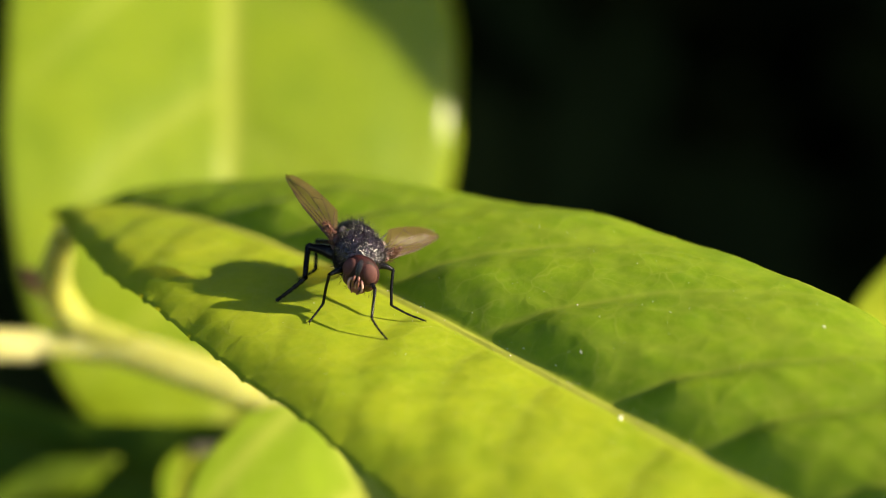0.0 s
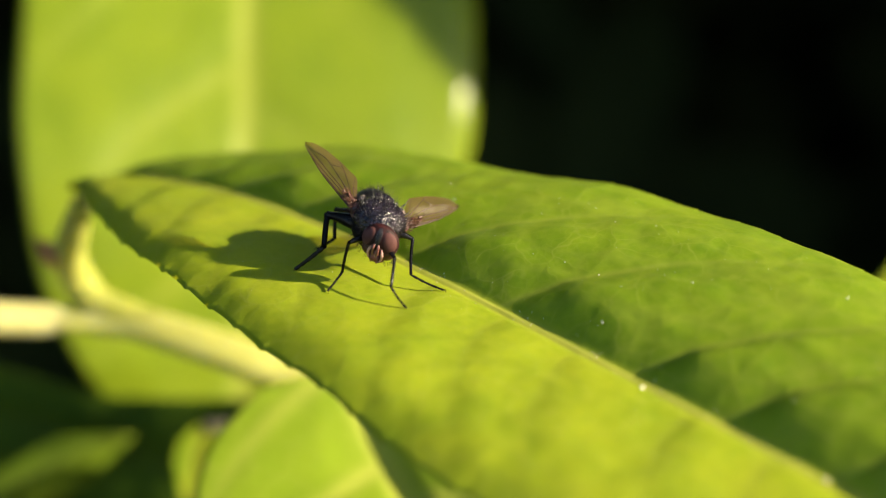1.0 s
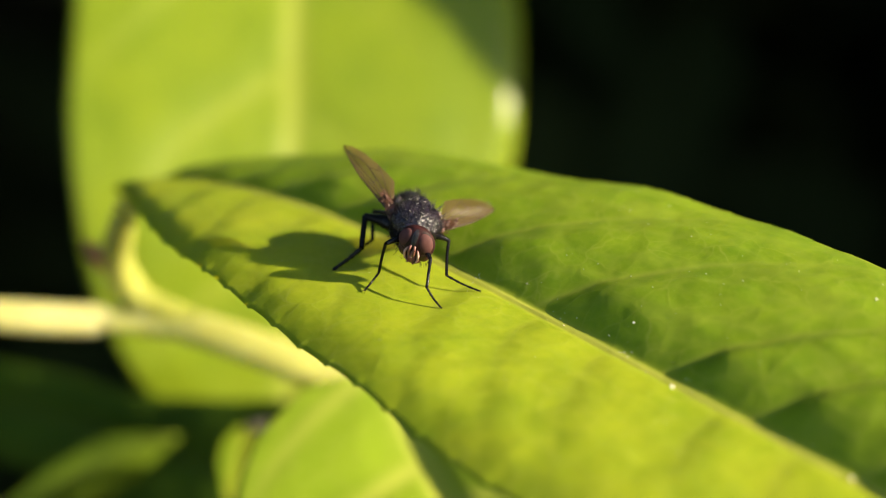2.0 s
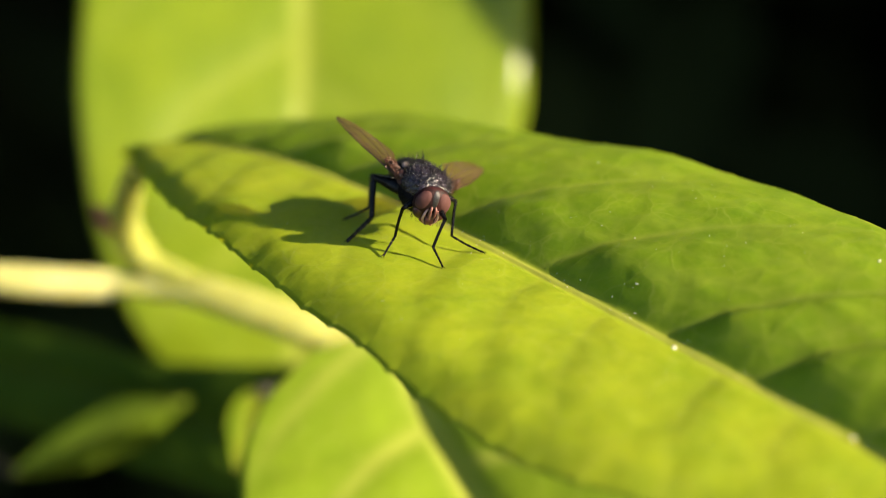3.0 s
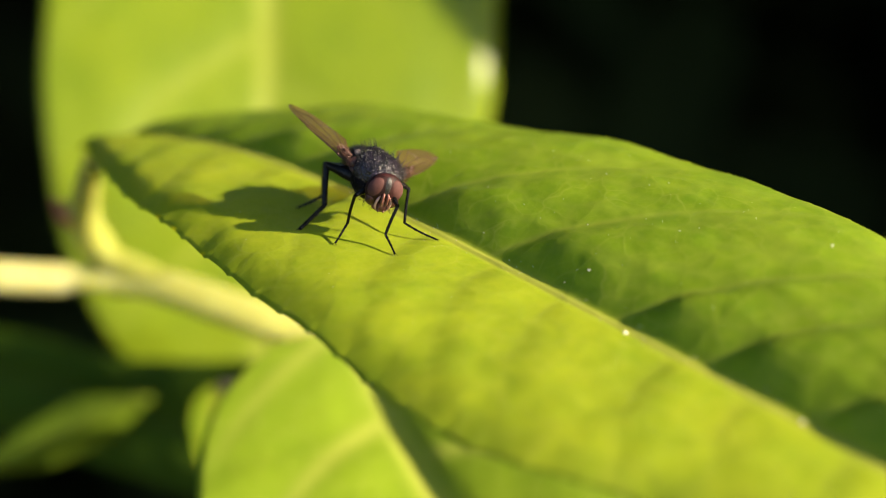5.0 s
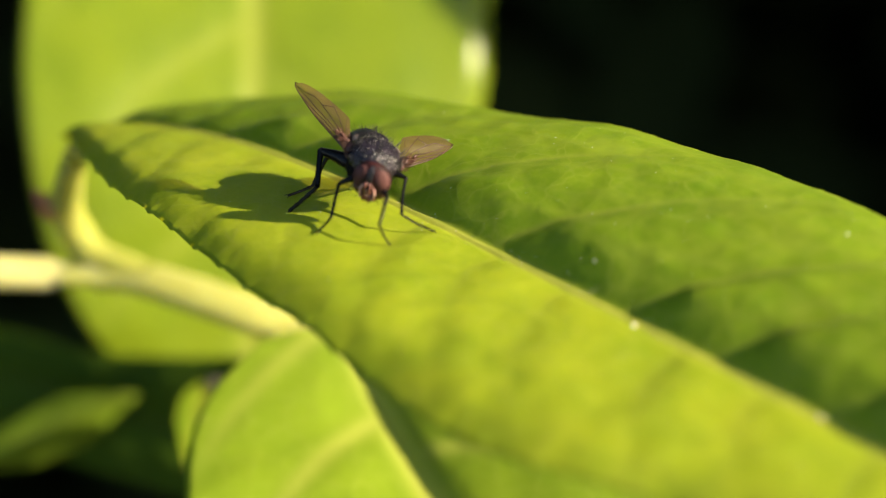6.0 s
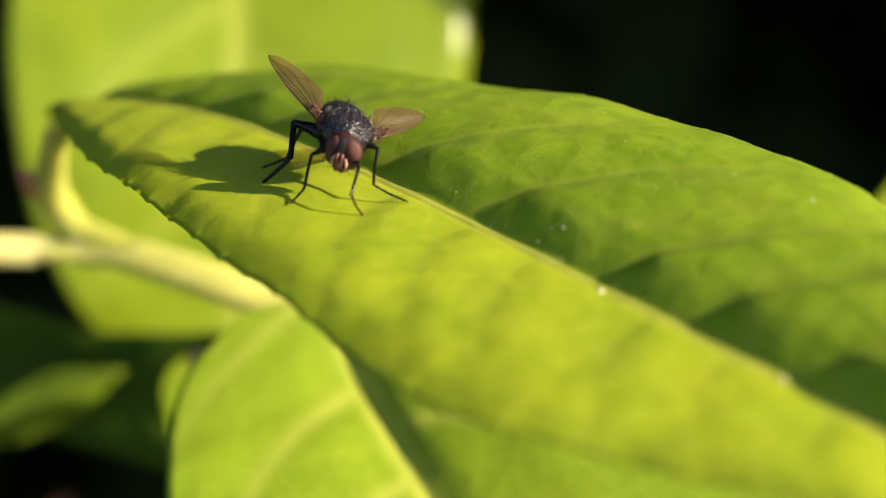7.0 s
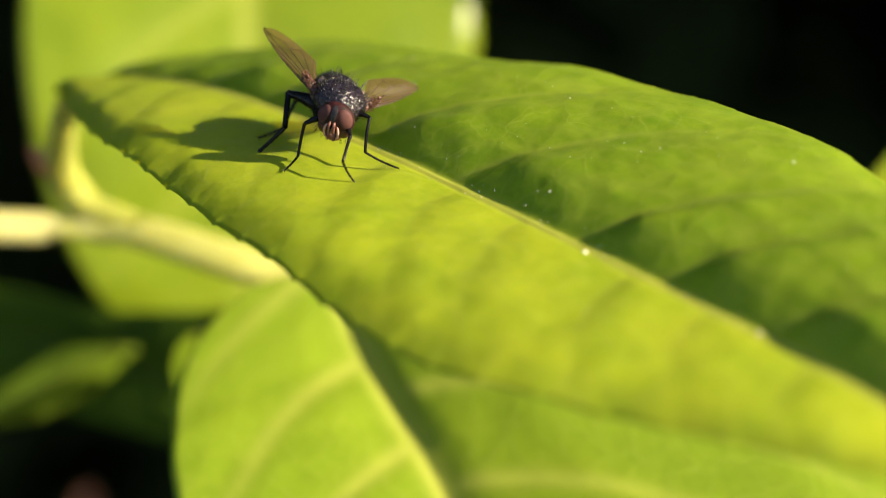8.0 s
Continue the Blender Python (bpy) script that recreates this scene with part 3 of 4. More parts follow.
def grain_shape(rng, radius):
    bm = bmesh.new()
    bmesh.ops.create_icosphere(bm, subdivisions=1, radius=radius)
    for v in bm.verts:
        v.co *= rng.uniform(0.75, 1.25)
    v = [tuple(q.co) for q in bm.verts]
    f = [tuple(q.index for q in p.verts) for p in bm.faces]
    bm.free()
    return v, f


def grains():
    rng = np.random.RandomState(21)
    verts, faces = [], []
    n = main_top.shape[1]
    for k in range(420):
        i, j = rng.randint(150, main_top.shape[0] - 10), rng.randint(4, n - 4)
        if j < n // 2 and rng.rand() < 0.6:
            continue
        p = main_top[i, j]
        r = 0.016 + 0.034 * rng.rand() ** 4
        v, f = grain_shape(rng, r / 1000)
        b = len(verts)
        c = mm(p[0], p[1], p[2] + 0.6 * r)
        verts += [c + Vector(q) for q in v]
        faces += [tuple(b + a for a in q) for q in f]
    for k in range(34):
        # caught along the midrib
        i, j = rng.randint(190, 350), n // 2 + rng.randint(0, 6)
        p = main_top[i, j]
        r = rng.uniform(0.025, 0.055)
        v, f = grain_shape(rng, r / 1000)
        b = len(verts)
        c = mm(p[0], p[1], p[2] + 0.6 * r)
        verts += [c + Vector(q) for q in v]
        faces += [tuple(b + a for a in q) for q in f]
    ob = mesh_object("pollen_dust", verts, faces, DUST)
    tagged(ob, "fine pale pollen grains scattered over the leaf", "dust", kind="stuff")
    for u, v, r in ((-17.6, -0.6, 0.21), (-37.6, 0.0, 0.18), (-24.6, 18.4, 0.10), (-9.4, 2.8, 0.09)):
        x, y = MID_O.x + MID_U.x * u + MID_V.x * v, MID_O.y + MID_U.y * u + MID_V.y * v
        vv, ff = grain_shape(rng, r / 1000)
        big = mesh_object("grain", vv, ff, DUST)
        big.location = mm(x, y, on_leaf(x, y) + 0.7 * r)
        tagged(big, "pale crumb lying on the green leaf", "grain", group="crumbs on the leaf")


grains()


# ---- the insect (its own space: millimetres from the middle of the thorax; it looks along -y) ----
def ball(radii, centre=(0, 0, 0), turn=(0, 0, 0), segments=24, rings=16, squeeze=None):
    """A shaped ellipsoid as a bmesh, in metres from millimetres."""
    bm = bmesh.new()
    bmesh.ops.create_uvsphere(bm, u_segments=segments, v_segments=rings, radius=1)
    rot = Euler([radians(a) for a in turn]).to_matrix()
    for v in bm.verts:
        c = v.co.copy()
        if squeeze:
            c = squeeze(c)
        c = rot @ Vector((c.x * radii[0], c.y * radii[1], c.z * radii[2])) + Vector(centre)
        v.co = c / 1000
    return bm


def line_part(name, points, radii, mat, parent, label="", sides=8, n=24):
    verts, faces = tube([Vector(p) / 1000 for p in points], [(a, r / 1000) for a, r in radii], n, sides)
    return mesh_object(name, verts, faces, mat, parent, label)


def hairs(name, roots, mat, parent, label="", sides=4):
    """Tapered bristles: root, tip and thickness in millimetres, slightly bent."""
    verts, faces = [], []
    for root, tip, r in roots:
        root, tip = Vector(root), Vector(tip)
        way = (tip - root).normalized()
        a = way.orthogonal().normalized()
        b = way.cross(a)
        start = len(verts)
        sag = b * (tip - root).length * 0.08
        for share, width in ((0, 1.0), (0.5, 0.7), (1.0, 0.12)):
            c = root.lerp(tip, share) + sag * 4 * share * (1 - share)
            for k in range(sides):
                t = 2 * math.pi * k / sides
                verts.append((c + (a * math.cos(t) + b * math.sin(t)) * r * width) / 1000)
        for i in range(2):
            for k in range(sides):
                j = (k + 1) % sides
                faces.append((start + i * sides + k, start + i * sides + j, start + (i + 1) * sides + j, start + (i + 1) * sides + k))
    return mesh_object(name, verts, faces, mat, parent, label)


# seconds, place of the thorax in millimetres from the first eye, tilt, lean, turn
FLY_ROWS = [
    (0.0, -7.45, 193.00, -97.60, 5.0, 23.5, 4.0),
    (1.0, -7.45, 193.00, -97.60, 5.4, 24.0, 4.2),
    (2.4, -7.40, 192.90, -97.60, 5.0, 24.0, 4.6),
    (2.5, -6.96, 192.75, -97.50, 2.4, 25.5, 17.0),
    (3.0, -6.955, 192.75, -97.50, 2.5, 25.6, 17.3),
    (3.5, -6.95, 192.75, -97.50, 2.6, 25.7, 17.6),
    (4.7, -6.95, 192.75, -97.50, 2.6, 25.7, 18.0),
    (5.2, -6.95, 192.75, -97.50, 2.8, 25.5, 17.4),
    (5.4, -6.90, 192.75, -97.60, 5.6, 24.0, 8.0),
    (6.5, -6.92, 192.80, -97.60, 5.8, 24.2, 7.7),
    (8.0, -6.95, 192.80, -97.65, 6.0, 24.4, 7.7),
]


def fly_pose(x, y, z, rx, ry, rz):
    return pose(x / 1000, y / 1000, EYE + z / 1000, rx, ry, rz)


fly = tagged(new("fly"), "dark hairy fly with red eyes standing on the leaf", "fly")


def thorax():
    def shape(c):
        flat = 1 - 0.10 * max(0.0, c.z) ** 3
        front = 1 - 0.12 * max(0.0, -c.y) ** 2
        crease = 0.035 * math.exp(-((c.y - 0.05) / 0.07) ** 2) + 0.05 * math.exp(-((c.y - 0.72) / 0.06) ** 2)
        return Vector((c.x * front * (1 - crease), c.y, c.z * flat * (1 - crease)))
    ob = part("thorax", ball((2.6, 2.65, 2.05), (0, -0.1, -1.05), segments=48, rings=32, squeeze=shape), THORAX, fly, "black thorax dusted grey")
    part("sternum", ball((2.15, 2.35, 1.75), (-0.15, -0.25, -2.15), (0, 0, 0), 32, 20), UNDERSIDE, ob, "black hairy underside")
    part("scutellum", ball((1.15, 0.85, 0.55), (0, 2.35, -0.15), (-18, 0, 0)), THORAX, ob, "rounded dark plate")
    for side in (-1, 1):
        part("shoulder", ball((0.62, 0.7, 0.42), (side * 1.38, -1.50, -0.45), (20, side * 25, 0)), THORAX, ob)
        lobes = np.random.RandomState(30 + side)
        root = part("wing_root", ball((0.42, 0.85, 0.50), (side * 2.40, 0.55, -1.05), (0, side * 20, side * 25), 16, 10), WING_BASE, ob, "red-brown hairy wing root")
        for k in range(14):
            t = k / 13
            c = Vector((2.15 + 1.65 * t, 0.1 + 1.95 * t, -1.25 + 0.50 * t)) + Vector(lobes.uniform(-0.42, 0.42, 3))
            r = lobes.uniform(0.16, 0.30) * (1.1 - 0.5 * t)
            extra = ball((r, r * lobes.uniform(1.1, 1.9), r * 0.8), (side * c.x, c.y, c.z), tuple(lobes.uniform(-60, 60, 3)), 12, 8)
            blob = bpy.data.meshes.new("lobe")
            extra.to_mesh(blob)
            extra.free()
            join = bmesh.new()
            join.from_mesh(root.data)
            join.from_mesh(blob)
            join.to_mesh(root.data)
            join.free()
            bpy.data.meshes.remove(blob)
        root.data.polygons.foreach_set("use_smooth", [True] * len(root.data.polygons))
        part("calypter", ball((0.36, 0.48, 0.14), (side * 2.12, 1.45, -0.34), (10, side * 38, 0), 16, 10), CALYPTER, ob, "pale shiny scale behind the wing root")
    rng = np.random.RandomState(4)
    roots, spots = [], []
    for side in (-1, 1):
        tuft = []
        for k in range(170):
            t = rng.uniform(0, 1)
            c = Vector((side * (2.0 + 1.7 * t), -0.5 + 2.6 * t, -1.35 + 0.6 * t)) + Vector(rng.uniform(-0.4, 0.4, 3))
            way = Vector((side * rng.uniform(0.2, 1.0), rng.uniform(-0.6, 0.8), rng.uniform(0.0, 1.0))).normalized()
            tuft.append((c, c + way * rng.uniform(0.3, 0.8), 0.028))
        hairs("hair_tuft", tuft, RED_HAIR, ob, "red-brown hairs at the wing root")
    for k in range(640):
        a, b = rng.uniform(-1.25, 1.25), rng.uniform(-1.0, 1.15)
        n = Vector((math.sin(a) * math.cos(b), math.sin(b), math.cos(a) * math.cos(b)))
        c = Vector((n.x * 2.56, n.y * 2.6 - 0.1, n.z * 2.02 * (1 - 0.10 * max(0, n.z) ** 3) - 1.05))
        long = 1.25 if k % 12 == 0 else 0.42
        l = long * rng.uniform(0.7, 1.15) * (0.75 + 0.35 * (n.y > 0.2))
        way = (n + Vector((0, 0.75, 0.15)) + Vector(rng.uniform(-0.25, 0.25, 3))).normalized()
        roots.append((c, c + way * l, 0.036 if long > 1 else 0.020))
        if k % 7 == 0:
            spots.append(c + n * 0.04)
    for k in range(420):
        n = Vector(rng.uniform(-1, 1, 3)).normalized()
        c = Vector((-0.15 + 2.1 * n.x, -0.25 + 2.3 * n.y, -2.15 + 1.7 * n.z))
        if n.z < 0.3:
            roots.append((c, c + (n + Vector(rng.uniform(-0.5, 0.5, 3))).normalized() * rng.uniform(0.3, 0.65), 0.016))
    for k in range(120):
        a, b = rng.uniform(1.2, 2.6) * rng.choice([-1, 1]), rng.uniform(-0.9, 0.9)
        n = Vector((math.sin(a) * math.cos(b), math.sin(b), math.cos(a) * math.cos(b)))
        c = Vector((n.x * 2.56, n.y * 2.6 - 0.1, n.z * 2.02 - 1.05))
        roots.append((c, c + (n + Vector(rng.uniform(-0.5, 0.5, 3))).normalized() * rng.uniform(0.35, 0.7), 0.018))
    hairs("bristle", roots, BRISTLE, ob, "stiff black bristles")
    # pale specks serve as pollen and as painted glints on the shell
    verts, faces = [], []
    for c in spots:
        v, f = grain_shape(rng, rng.uniform(0.014, 0.038) / 1000)
        b = len(verts)
        verts += [c / 1000 + Vector(q) for q in v]
        faces += [tuple(b + i for i in q) for q in f]
    mesh_object("pollen", verts, faces, DUST, ob, "white specks for pollen and painted glints")
    return ob


def abdomen():
    def shape(c):
        ring = 0.03 * (math.exp(-((c.y + 0.35) / 0.05) ** 2) + math.exp(-((c.y - 0.1) / 0.05) ** 2) + math.exp(-((c.y - 0.55) / 0.05) ** 2))
        return Vector((c.x * (1 - ring) * (1 - 0.12 * max(0, c.y)), c.y, c.z * (1 - ring)))
    ob = part("abdomen", ball((2.25, 2.7, 1.65), (0, 4.1, -2.2), (-18, 0, 0), 40, 28, shape), ABDOMEN, fly, "black ringed abdomen")
    rng = np.random.RandomState(6)
    roots = []
    for k in range(170):
        a, b = rng.uniform(-2.2, 2.2), rng.uniform(-0.8, 1.45)
        n = Vector((math.sin(a) * math.cos(b), math.sin(b), math.cos(a) * math.cos(b)))
        c = Vector((0, 4.1, -2.2)) + Euler((radians(-18), 0, 0)).to_matrix() @ Vector((n.x * 2.1, n.y * 2.65, n.z * 1.55))
        roots.append((c, c + (n + Vector((0, 0.8, 0))).normalized() * rng.uniform(0.4, 1.0), 0.022))
    hairs("bristle", roots, BRISTLE, ob)
    return ob


def dome(centre, radii, middle, spread, bulge, rings=14, sides=32):
    """A low dome on an ellipsoid, round the direction middle; spread: its half-width and half-height."""
    e = Vector(middle).normalized()
    b = (Vector((0, 0, 1)) - e * e.z).normalized()
    a = b.cross(e)
    bm = bmesh.new()

    def at(r, t):
        n = (e + a * (spread[0] * r * math.cos(t)) + b * (spread[1] * r * math.sin(t))).normalized()
        k = 0.985 + bulge * (1 - r ** 4)
        return bm.verts.new((Vector(centre) + Vector((n.x * radii[0], n.y * radii[1], n.z * radii[2])) * k) / 1000)
    top = at(0, 0)
    loops = [[at((i + 1) / rings, 2 * math.pi * k / sides) for k in range(sides)] for i in range(rings)]
    for k in range(sides):
        bm.faces.new((top, loops[0][k], loops[0][(k + 1) % sides]))
        for inner, outer in zip(loops, loops[1:]):
            bm.faces.new((inner[k], outer[k], outer[(k + 1) % sides], inner[(k + 1) % sides]))
    bmesh.ops.recalc_face_normals(bm, faces=bm.faces)
    return bm


def head():
    """Its space: millimetres from the neck; it looks along -y."""
    ob = part("head", ball((1.60, 1.00, 1.58), (0, -0.86, -0.05), segments=36, rings=24), FACE, fly, "dark red head with pale face ridges")
    ob.location = Vector((0.1, -3.0, -1.05)) / 1000
    for s in (-1, 1):
        part("eye", dome((0, -0.86, -0.05), (1.60, 1.00, 1.58), (s * 0.70, -0.62, 0.40), (0.53, 0.74), 0.09), EYE_SHELL, ob, "brick-red compound eye")
        part("cheek", ball((0.62, 0.55, 0.72), (s * 0.82, -1.12, -0.80), (0, s * 14, 0), segments=18, rings=12), CHEEK, ob)
        line_part("face_ridge", [(s * 0.34, -1.70, 0.02), (s * 0.58, -1.86, -0.50), (s * 0.60, -1.80, -1.12), (s * 0.38, -1.72, -1.48)], [(0, 0.08), (0.5, 0.12), (1, 0.08)], FACE_PALE, ob, "pale pink face ridge")
        line_part("antenna", [(s * 0.14, -1.70, 0.22), (s * 0.21, -1.95, 0.02), (s * 0.22, -2.02, -0.45), (s * 0.18, -1.94, -0.95)], [(0, 0.08), (0.3, 0.14), (0.8, 0.13), (1, 0.06)], ANTENNA, ob, "short drooping antenna")
        line_part("arista", [(s * 0.22, -1.98, -0.1), (s * 0.50, -2.2, 0.02), (s * 0.80, -2.35, 0.28)], [(0, 0.026), (1, 0.008)], BRISTLE, ob, n=10, sides=5)
        part("palp", ball((0.10, 0.24, 0.11), (s * 0.24, -1.74, -1.50), (25, 0, 0), 12, 8), FACE_RED, ob)
    line_part("face_keel", [(0, -1.70, -0.25), (0, -1.84, -0.7), (0, -1.74, -1.30)], [(0, 0.06), (0.5, 0.09), (1, 0.05)], FACE_PALE, ob)
    part("frons", dome((0, -0.86, -0.05), (1.60, 1.00, 1.58), (0, -0.78, 0.62), (0.20, 0.85), 0.028, 10, 24), FRONS, ob, "dark strip between the eyes")
    part("ocelli", ball((0.18, 0.16, 0.12), (0, -1.05, 1.36), segments=12, rings=8), CHITIN, ob)
    part("mouthparts", ball((0.80, 0.48, 0.52), (0, -1.40, -1.32), (15, 0, 0), 18, 12), FACE_RED, ob, "reddish mouthparts")
    rng = np.random.RandomState(9)
    roots = []
    for s in (-1, 1):
        for k in range(7):
            z = 1.25 - 0.2 * k
            roots.append(((s * 0.24, -1.52 - 0.02 * k, z - 0.25), (s * 0.10, -1.95, z + 0.05), 0.020))
        for k in range(5):
            roots.append(((s * 0.46, -1.76, -0.9 - 0.11 * k), (s * 0.28, -2.2, -1.05 - 0.12 * k), 0.022))
        for k in range(36):
            a = rng.uniform(0, 6.28)
            c = Vector((s * (0.95 + 0.5 * math.cos(a)), -1.25 - 0.35 * rng.rand(), -0.95 + 0.5 * math.sin(a)))
            roots.append((c, c + Vector((s * 0.15, -0.2, -0.35)) * rng.uniform(0.6, 1.3), 0.014))
    hairs("bristle", roots, BRISTLE, ob)
    for child in (ob, *ob.children_recursive):
        child.data.transform(Matrix.Scale(1.13, 4))
    part("neck", ball((0.7, 0.8, 0.7), (0, 0.1, -0.1), segments=16, rings=10), CHITIN, ob)
    return ob


def wing(side):
    """side: -1 or 1. Its length runs from the root to the tip; the front edge is stiffened by veins."""
    root, tip = Vector((side * 2.55, 0.55, -1.55)), Vector((-8.16, 7.73, -0.32) if side < 0 else (8.1, 6.7, -0.4))
    axis = tip - root
    length = axis.length
    axis.normalize()
    up = Vector((-0.80, 0.12, 1.0) if side < 0 else (0.30, -0.40, 1.0))
    back = (up - axis * up.dot(axis)).normalized().cross(axis) * side
    if back.y < 0:
        back = -back
    up = axis.cross(back) * (1 if axis.cross(back).z > 0 else -1)

    def place(s, c):
        """s: share of the length; c: 0 front edge, 1 rear edge."""
        chord = (0.29 if side < 0 else 0.36) * length
        s = min(1.0, max(0.0, s))
        body = min(1.0, 0.14 + 2.6 * s) if s < 0.33 else 1.0
        tip_round = math.sqrt(max(0.0, 1 - (max(0.0, s - 0.34) / 0.66) ** 2.0))
        full = chord * body * tip_round * (1 - 0.12 * s)
        front = -0.02 * length * math.sin(math.pi * s) + 0.16 * chord * (1 - tip_round) * s - 0.14 * chord * s
        camber = 0.018 * length * math.sin(math.pi * c) + 0.008 * length * math.sin(9 * c + 4 * s)
        return root + axis * (s * length) + back * (front + c * full) + up * (camber + 0.03 * length * s * (1 - s))
    ns, nc = 34, 12
    verts = [place(i / ns, j / nc) / 1000 for i in range(ns + 1) for j in range(nc + 1)]
    faces = [(i * (nc + 1) + j, i * (nc + 1) + j + 1, (i + 1) * (nc + 1) + j + 1, (i + 1) * (nc + 1) + j) for i in range(ns) for j in range(nc)]
    ob = mesh_object("wing", verts, faces, WING, fly, "smoky brown see-through wing")
    for pts, r in (([(0.0, 0.0), (0.3, 0.0), (0.6, 0.0), (0.95, 0.03), (0.995, 0.3)], 0.075),
                   ([(0.02, 0.1), (0.25, 0.06), (0.45, 0.05), (0.6, 0.01)], 0.055),
                   ([(0.03, 0.2), (0.3, 0.17), (0.6, 0.13), (0.85, 0.04)], 0.05),
                   ([(0.03, 0.3), (0.3, 0.28), (0.6, 0.27), (0.97, 0.2)], 0.045),
                   ([(0.04, 0.4), (0.3, 0.42), (0.55, 0.50), (0.72, 0.55), (0.84, 0.36), (0.95, 0.22)], 0.042),
                   ([(0.05, 0.5), (0.25, 0.60), (0.45, 0.75), (0.6, 0.97)], 0.04),
                   ([(0.05, 0.62), (0.2, 0.75), (0.36, 0.96)], 0.034),
                   ([(0.42, 0.27), (0.44, 0.46)], 0.034),
                   ([(0.60, 0.51), (0.53, 0.84)], 0.034)):
        line_part("wing_vein", [place(*p) for p in pts] if len(pts) > 2 else [place(*pts[0]), place(*[(a + b) / 2 for a, b in zip(*pts)]), place(*pts[1])],
                  [(0, r), (1, r * 0.6)], WING_VEIN, ob, sides=6, n=26)
    return ob, root, axis


CALYPTER = plain_material("calypter", (0.16, 0.115, 0.095), (0.34, 0.27, 0.24), 2200, 0.2, 4000, 0.0002)
ANTENNA = plain_material("antenna", (0.07, 0.02, 0.016), (0.16, 0.06, 0.045), 1500, 0.45)
thorax()
abdomen()
fly_head = head()
WINGS = [wing(-1), wing(1)]


# legs, in the insect's space, in millimetres: hip and thickness of the thigh
HIPS = [((0.40, -3.16, -1.52), 0.36), ((1.55, -1.01, -1.52), 0.36), ((-0.95, -2.56, -1.97), 0.36),
        ((-1.12, -0.06, -2.42), 0.70), ((-0.66, 2.09, -2.66), 0.46), ((1.6, 2.0, -1.9), 0.36)]
# knee, ankle and toe of each leg: before the turn, while turned, after it
STANCES = {
    "before": [((1.55, -5.65, -1.24), (1.84, -8.20, -2.79), (3.67, -9.06, -3.76)),
               ((3.41, -1.24, -1.11), (3.89, -4.75, -2.82), (7.26, -5.16, -2.95)),
               ((-2.63, -4.05, -2.27), (-1.97, -4.17, -5.44), (-2.88, -6.17, -6.58)),
               ((-4.13, 2.80, -4.06), (-3.89, -0.93, -5.41), (-5.41, -0.80, -8.78)),
               ((-2.95, 5.78, -4.86), (-2.40, 3.19, -6.49), (-3.31, 4.25, -8.81)),
               ((2.9, 3.2, -2.2), (3.4, 4.2, -3.9), (4.2, 5.2, -4.6))],
    "turned": [((0.81, -5.89, -1.53), (0.84, -6.21, -4.51), (1.70, -8.13, -5.27)),
               ((3.43, -0.61, -1.56), (3.15, -3.85, -3.77), (6.03, -5.63, -3.68)),
               ((-2.71, -3.87, -2.62), (-1.96, -3.41, -5.70), (-2.93, -5.14, -7.25)),
               ((-3.63, 3.51, -3.34), (-2.87, 1.38, -6.61), (-4.99, -0.71, -8.82)),
               ((-2.81, 6.13, -4.31), (-2.08, 4.79, -7.02), (-3.91, 4.85, -9.03)),
               ((2.9, 3.2, -2.2), (3.4, 4.2, -3.9), (4.2, 5.2, -4.6))],
    "after": [((1.06, -5.83, -1.26), (0.85, -8.42, -2.76), (2.52, -8.48, -4.24)),
              ((2.87, -2.13, -0.68), (3.06, -5.60, -2.52), (6.42, -5.69, -2.95)),
              ((-2.87, -3.31, -2.91), (-2.37, -4.28, -5.96), (-3.45, -6.39, -6.70)),
              ((-4.23, 2.92, -3.58), (-3.91, -0.60, -5.37), (-5.25, -0.46, -8.83)),
              ((-2.79, 5.52, -5.39), (-3.02, 4.70, -8.38), (-5.06, 3.22, -9.38)),
              ((2.9, 3.2, -2.2), (3.4, 4.2, -3.9), (4.2, 5.2, -4.6))],
}


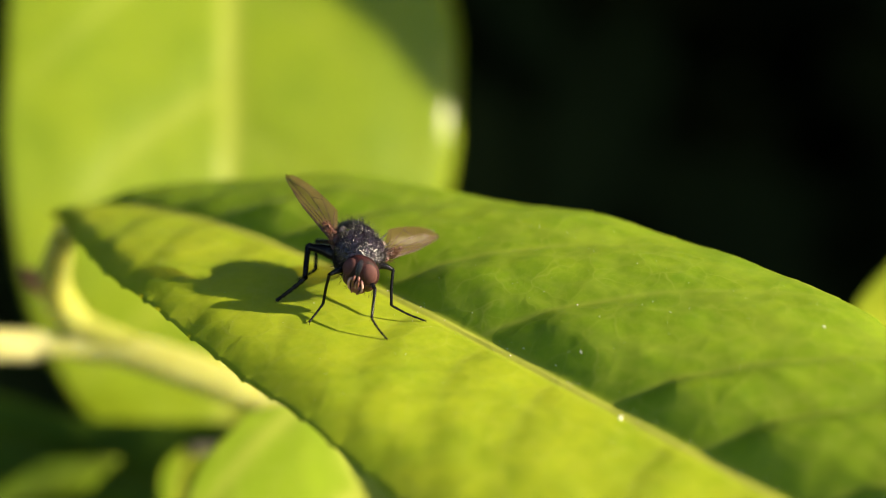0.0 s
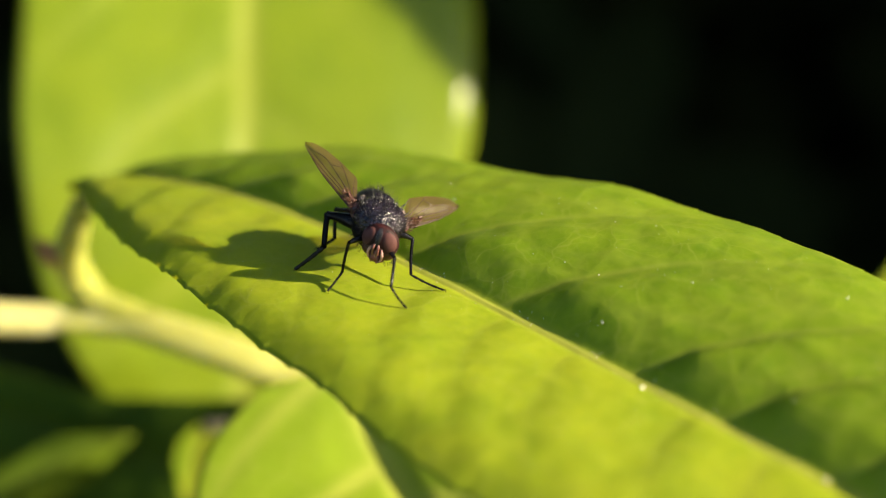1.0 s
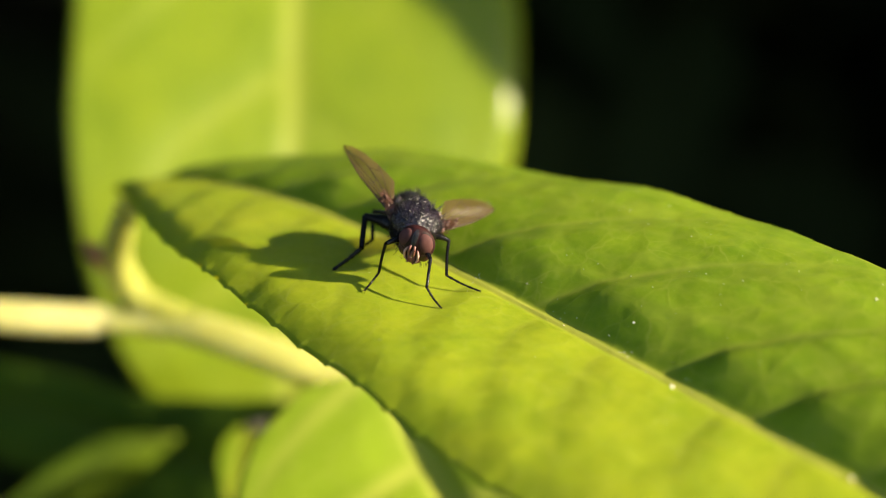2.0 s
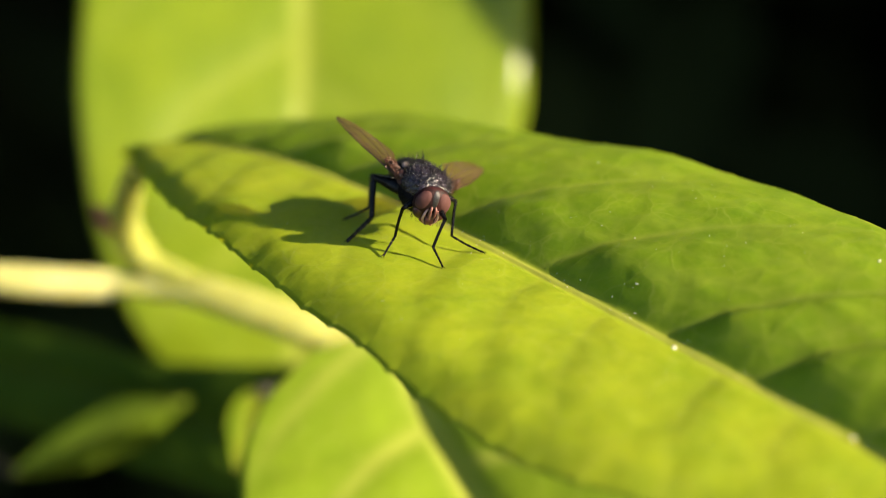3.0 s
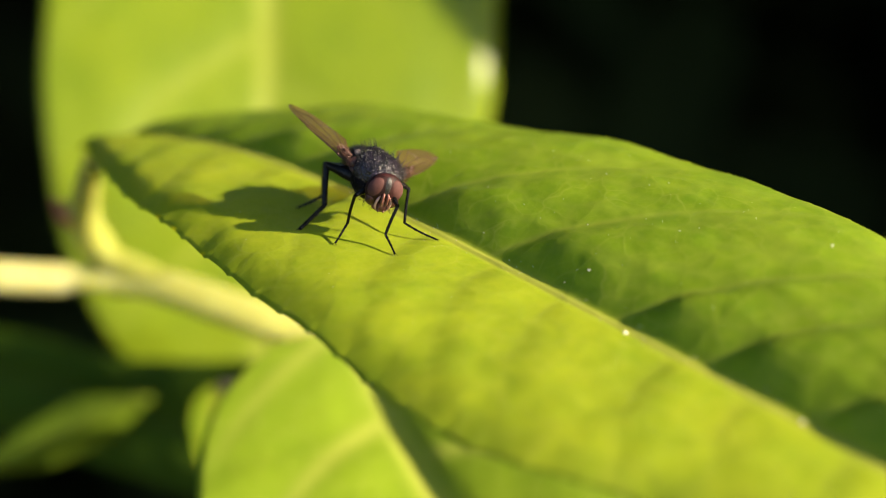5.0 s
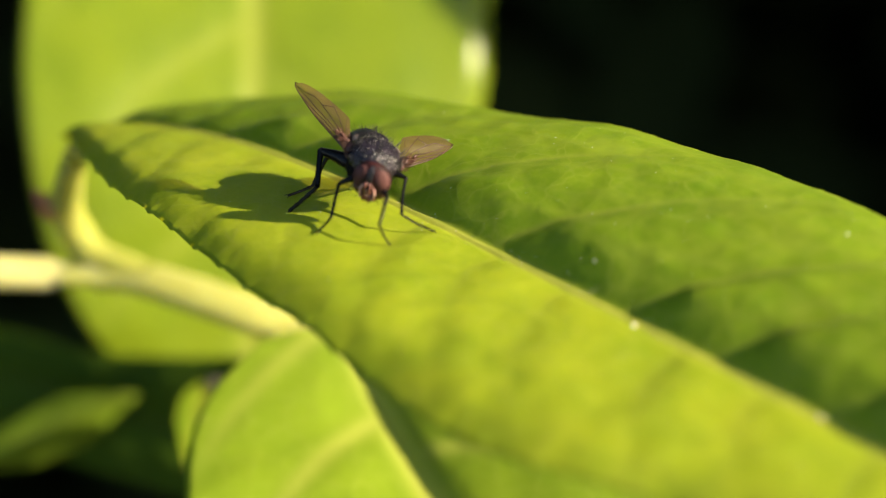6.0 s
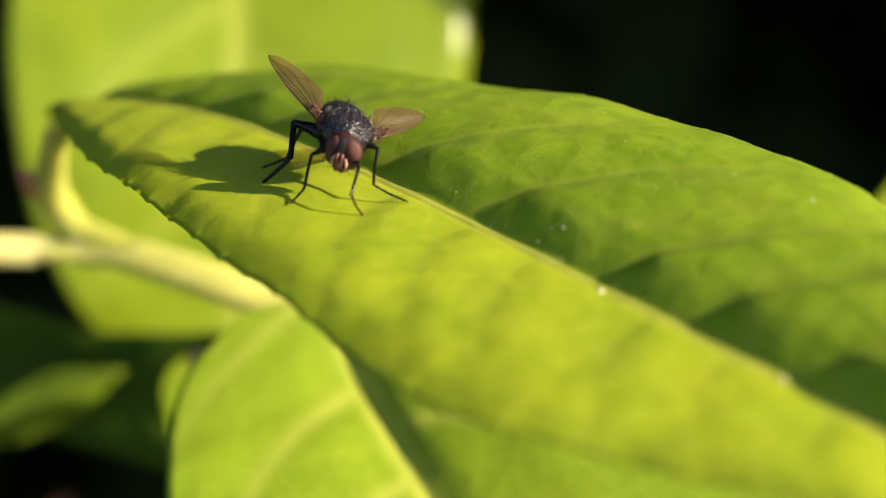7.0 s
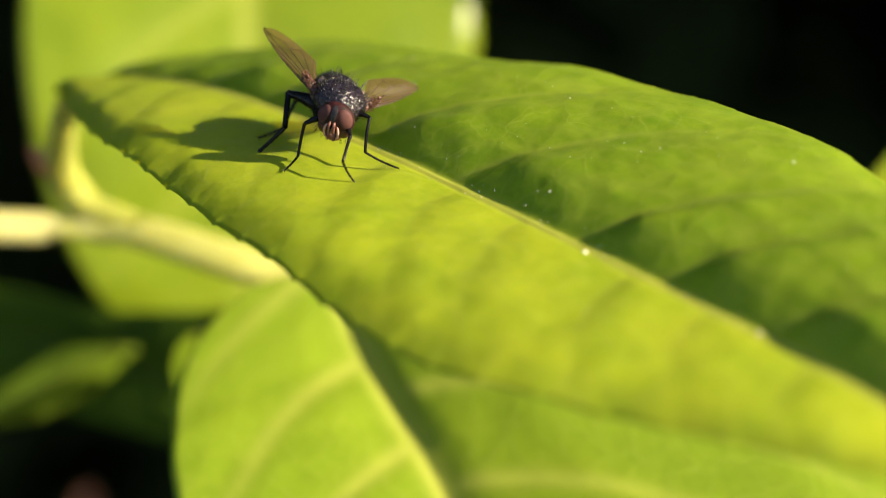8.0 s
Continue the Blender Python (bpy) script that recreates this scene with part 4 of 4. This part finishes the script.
def leg(hip, thick, knee, ankle, toe):
    hip, knee, ankle, toe = (Vector(p) for p in (hip, knee, ankle, toe))
    rng = np.random.RandomState(int(thick * 1000) + int(abs(hip.x) * 100))
    mid = hip.lerp(knee, 0.5) + Vector((0, 0, 0.2))
    thigh = line_part("leg", [Vector((0, 0, 0)), mid - hip, knee - hip], [(0, thick * 0.9), (0.4, thick), (0.85, thick * 0.6), (1, thick * 0.5)], CHITIN, fly, "shiny black bristly leg", 12, 24)
    thigh.location = hip / 1000
    bend = knee.lerp(ankle, 0.5) + (knee.lerp(ankle, 0.5) - hip.lerp(toe, 0.5)).normalized() * 0.10
    verts, faces = tube([Vector((0, 0, 0)), (bend - knee) / 1000, (ankle - knee) / 1000], [(0, thick * 0.00050), (0.2, thick * 0.00042), (1, thick * 0.00040)], 24, 10)
    # spines along the shin
    for k in range(26):
        c = (ankle - knee) * ((k + 0.5) / 26)
        out = Vector(rng.uniform(-1, 1, 3)).normalized() * 0.8 + (ankle - knee).normalized() * 0.6
        tip = c + out * 0.34 * rng.uniform(0.6, 1.2)
        v, f = tube([c / 1000, c.lerp(tip, 0.5) / 1000, tip / 1000], [(0, 0.000018), (1, 0.000004)], 3, 4)
        b = len(verts)
        verts += v
        faces += [tuple(b + i for i in q) for q in f]
    shin = mesh_object("shin", verts, faces, CHITIN, thigh)
    shin.location = (knee - hip) / 1000
    # five foot joints, the claws and pads
    sag = (toe - ankle) * 0.5 - Vector((0, 0, 0.10))
    line, _ = curve([Vector((0, 0, 0)), sag, toe - ankle], 26)
    verts, faces = [], []
    for k in range(5):
        a = [Vector(line[i]) / 1000 for i in range(5 * k, 5 * k + 6)]
        r = thick * (0.37 - 0.02 * k) / 1000
        v, f = tube([a[0], a[2], a[5]], [(0, r * 0.72), (0.7, r), (1, r * 0.95)], 8, 8)
        b = len(verts)
        verts += v
        faces += [tuple(b + i for i in q) for q in f]
    end = Vector(line[-1])
    ahead = (Vector(line[-1]) - Vector(line[-4])).normalized()
    for s in (-1, 1):
        out = ahead.cross(Vector((0, 0, 1))).normalized() * s
        v, f = tube([end / 1000, (end + ahead * 0.18 + out * 0.12 + Vector((0, 0, 0.05))) / 1000, (end + ahead * 0.30 + out * 0.2 - Vector((0, 0, 0.06))) / 1000], [(0, 0.00005), (1, 0.000015)], 8, 6)
        b = len(verts)
        verts += v
        faces += [tuple(b + i for i in q) for q in f]
    foot = mesh_object("foot", verts, faces, CHITIN, thigh)
    foot.location = (ankle - hip) / 1000
    return thigh, shin, foot


LEG_PARTS = [leg(*HIPS[i], *STANCES["before"][i]) for i in range(6)]


def basis(way, hint):
    x = way.normalized()
    z = x.cross(hint).normalized()
    return Matrix((x, z.cross(x), z)).transposed()


def leg_turns(hip, rest, now):
    """Turns of thigh, shin and foot from one set of knee, ankle and toe to another."""
    turns = []
    for a, b in ((0, 1), (1, 2), (2, 3)):
        old, fresh = [hip, *rest], [hip, *now]
        hint = (2, 0, 1)[a]
        turns.append(basis(fresh[b] - fresh[a], fresh[hint] - fresh[a]) @ basis(old[b] - old[a], old[hint] - old[a]).transposed())
    return turns


def stance_at(t):
    return "before" if t < 2.45 else "turned" if t < 5.3 else "after"


def motions():
    """The insect shifts its body round and back while its feet stay on the leaf."""
    walk(fly, [(row[0], fly_pose(*row[1:])) for row in FLY_ROWS])
    held = {name: next(fly_pose(*row[1:]) for row in FLY_ROWS if row[0] == t) for name, t in (("before", 0.0), ("turned", 3.0), ("after", 8.0))}
    for index, (thigh, shin, foot) in enumerate(LEG_PARTS):
        hip = Vector(HIPS[index][0])
        rest = [Vector(p) for p in STANCES["before"][index]]
        rows = [[], [], []]
        for row in FLY_ROWS:
            name = stance_at(row[0])
            now = [Vector(p) for p in STANCES[name][index]]
            toe = fly_pose(*row[1:]).inverted() @ held[name] @ (now[2] / 1000) * 1000
            slip = toe - now[2]
            now = [now[0] + 0.2 * slip, now[1] + 0.6 * slip, toe]
            upper, lower, end = leg_turns(hip, rest, now)
            back = upper.transposed()
            ankle = (rest[0] - hip) + back @ lower @ (rest[1] - rest[0])
            rows[0].append((row[0], Matrix.Translation(hip / 1000) @ upper.to_4x4()))
            rows[1].append((row[0], Matrix.Translation((rest[0] - hip) / 1000) @ (back @ lower).to_4x4()))
            rows[2].append((row[0], Matrix.Translation(ankle / 1000) @ (back @ end).to_4x4()))
        for piece, keys in zip((thigh, shin, foot), rows):
            walk(piece, keys)
    for (wing_part, root, axis), angle in zip(WINGS, (15, 0)):
        root = root / 1000
        walk(wing_part, [(t, Matrix.Translation(root) @ Matrix.Rotation(radians(a), 4, axis) @ Matrix.Translation(-root))
                         for t, a in ((0.0, 0), (2.4, 0), (2.5, angle), (5.2, angle), (5.4, 0), (8.0, 0))])
    neck = {name: Vector(p) / 1000 for name, p in (("before", (0.35, -3.0, -0.75)), ("turned", (-0.35, -3.0, -0.95)), ("after", (-0.10, -3.0, -0.80)))}
    walk(fly_head, [(t, Matrix.Translation(neck[stance_at(t)]) @ pose(0, 0, 0, rx, ry, rz)) for t, rx, ry, rz in
                    ((0.0, 11, -12, -22), (2.4, 11, -12, -22), (2.5, 9, -9, -2), (5.2, 9, -9, -2), (5.4, 11, -12, -22), (8.0, 11, -12, -22))])


motions()
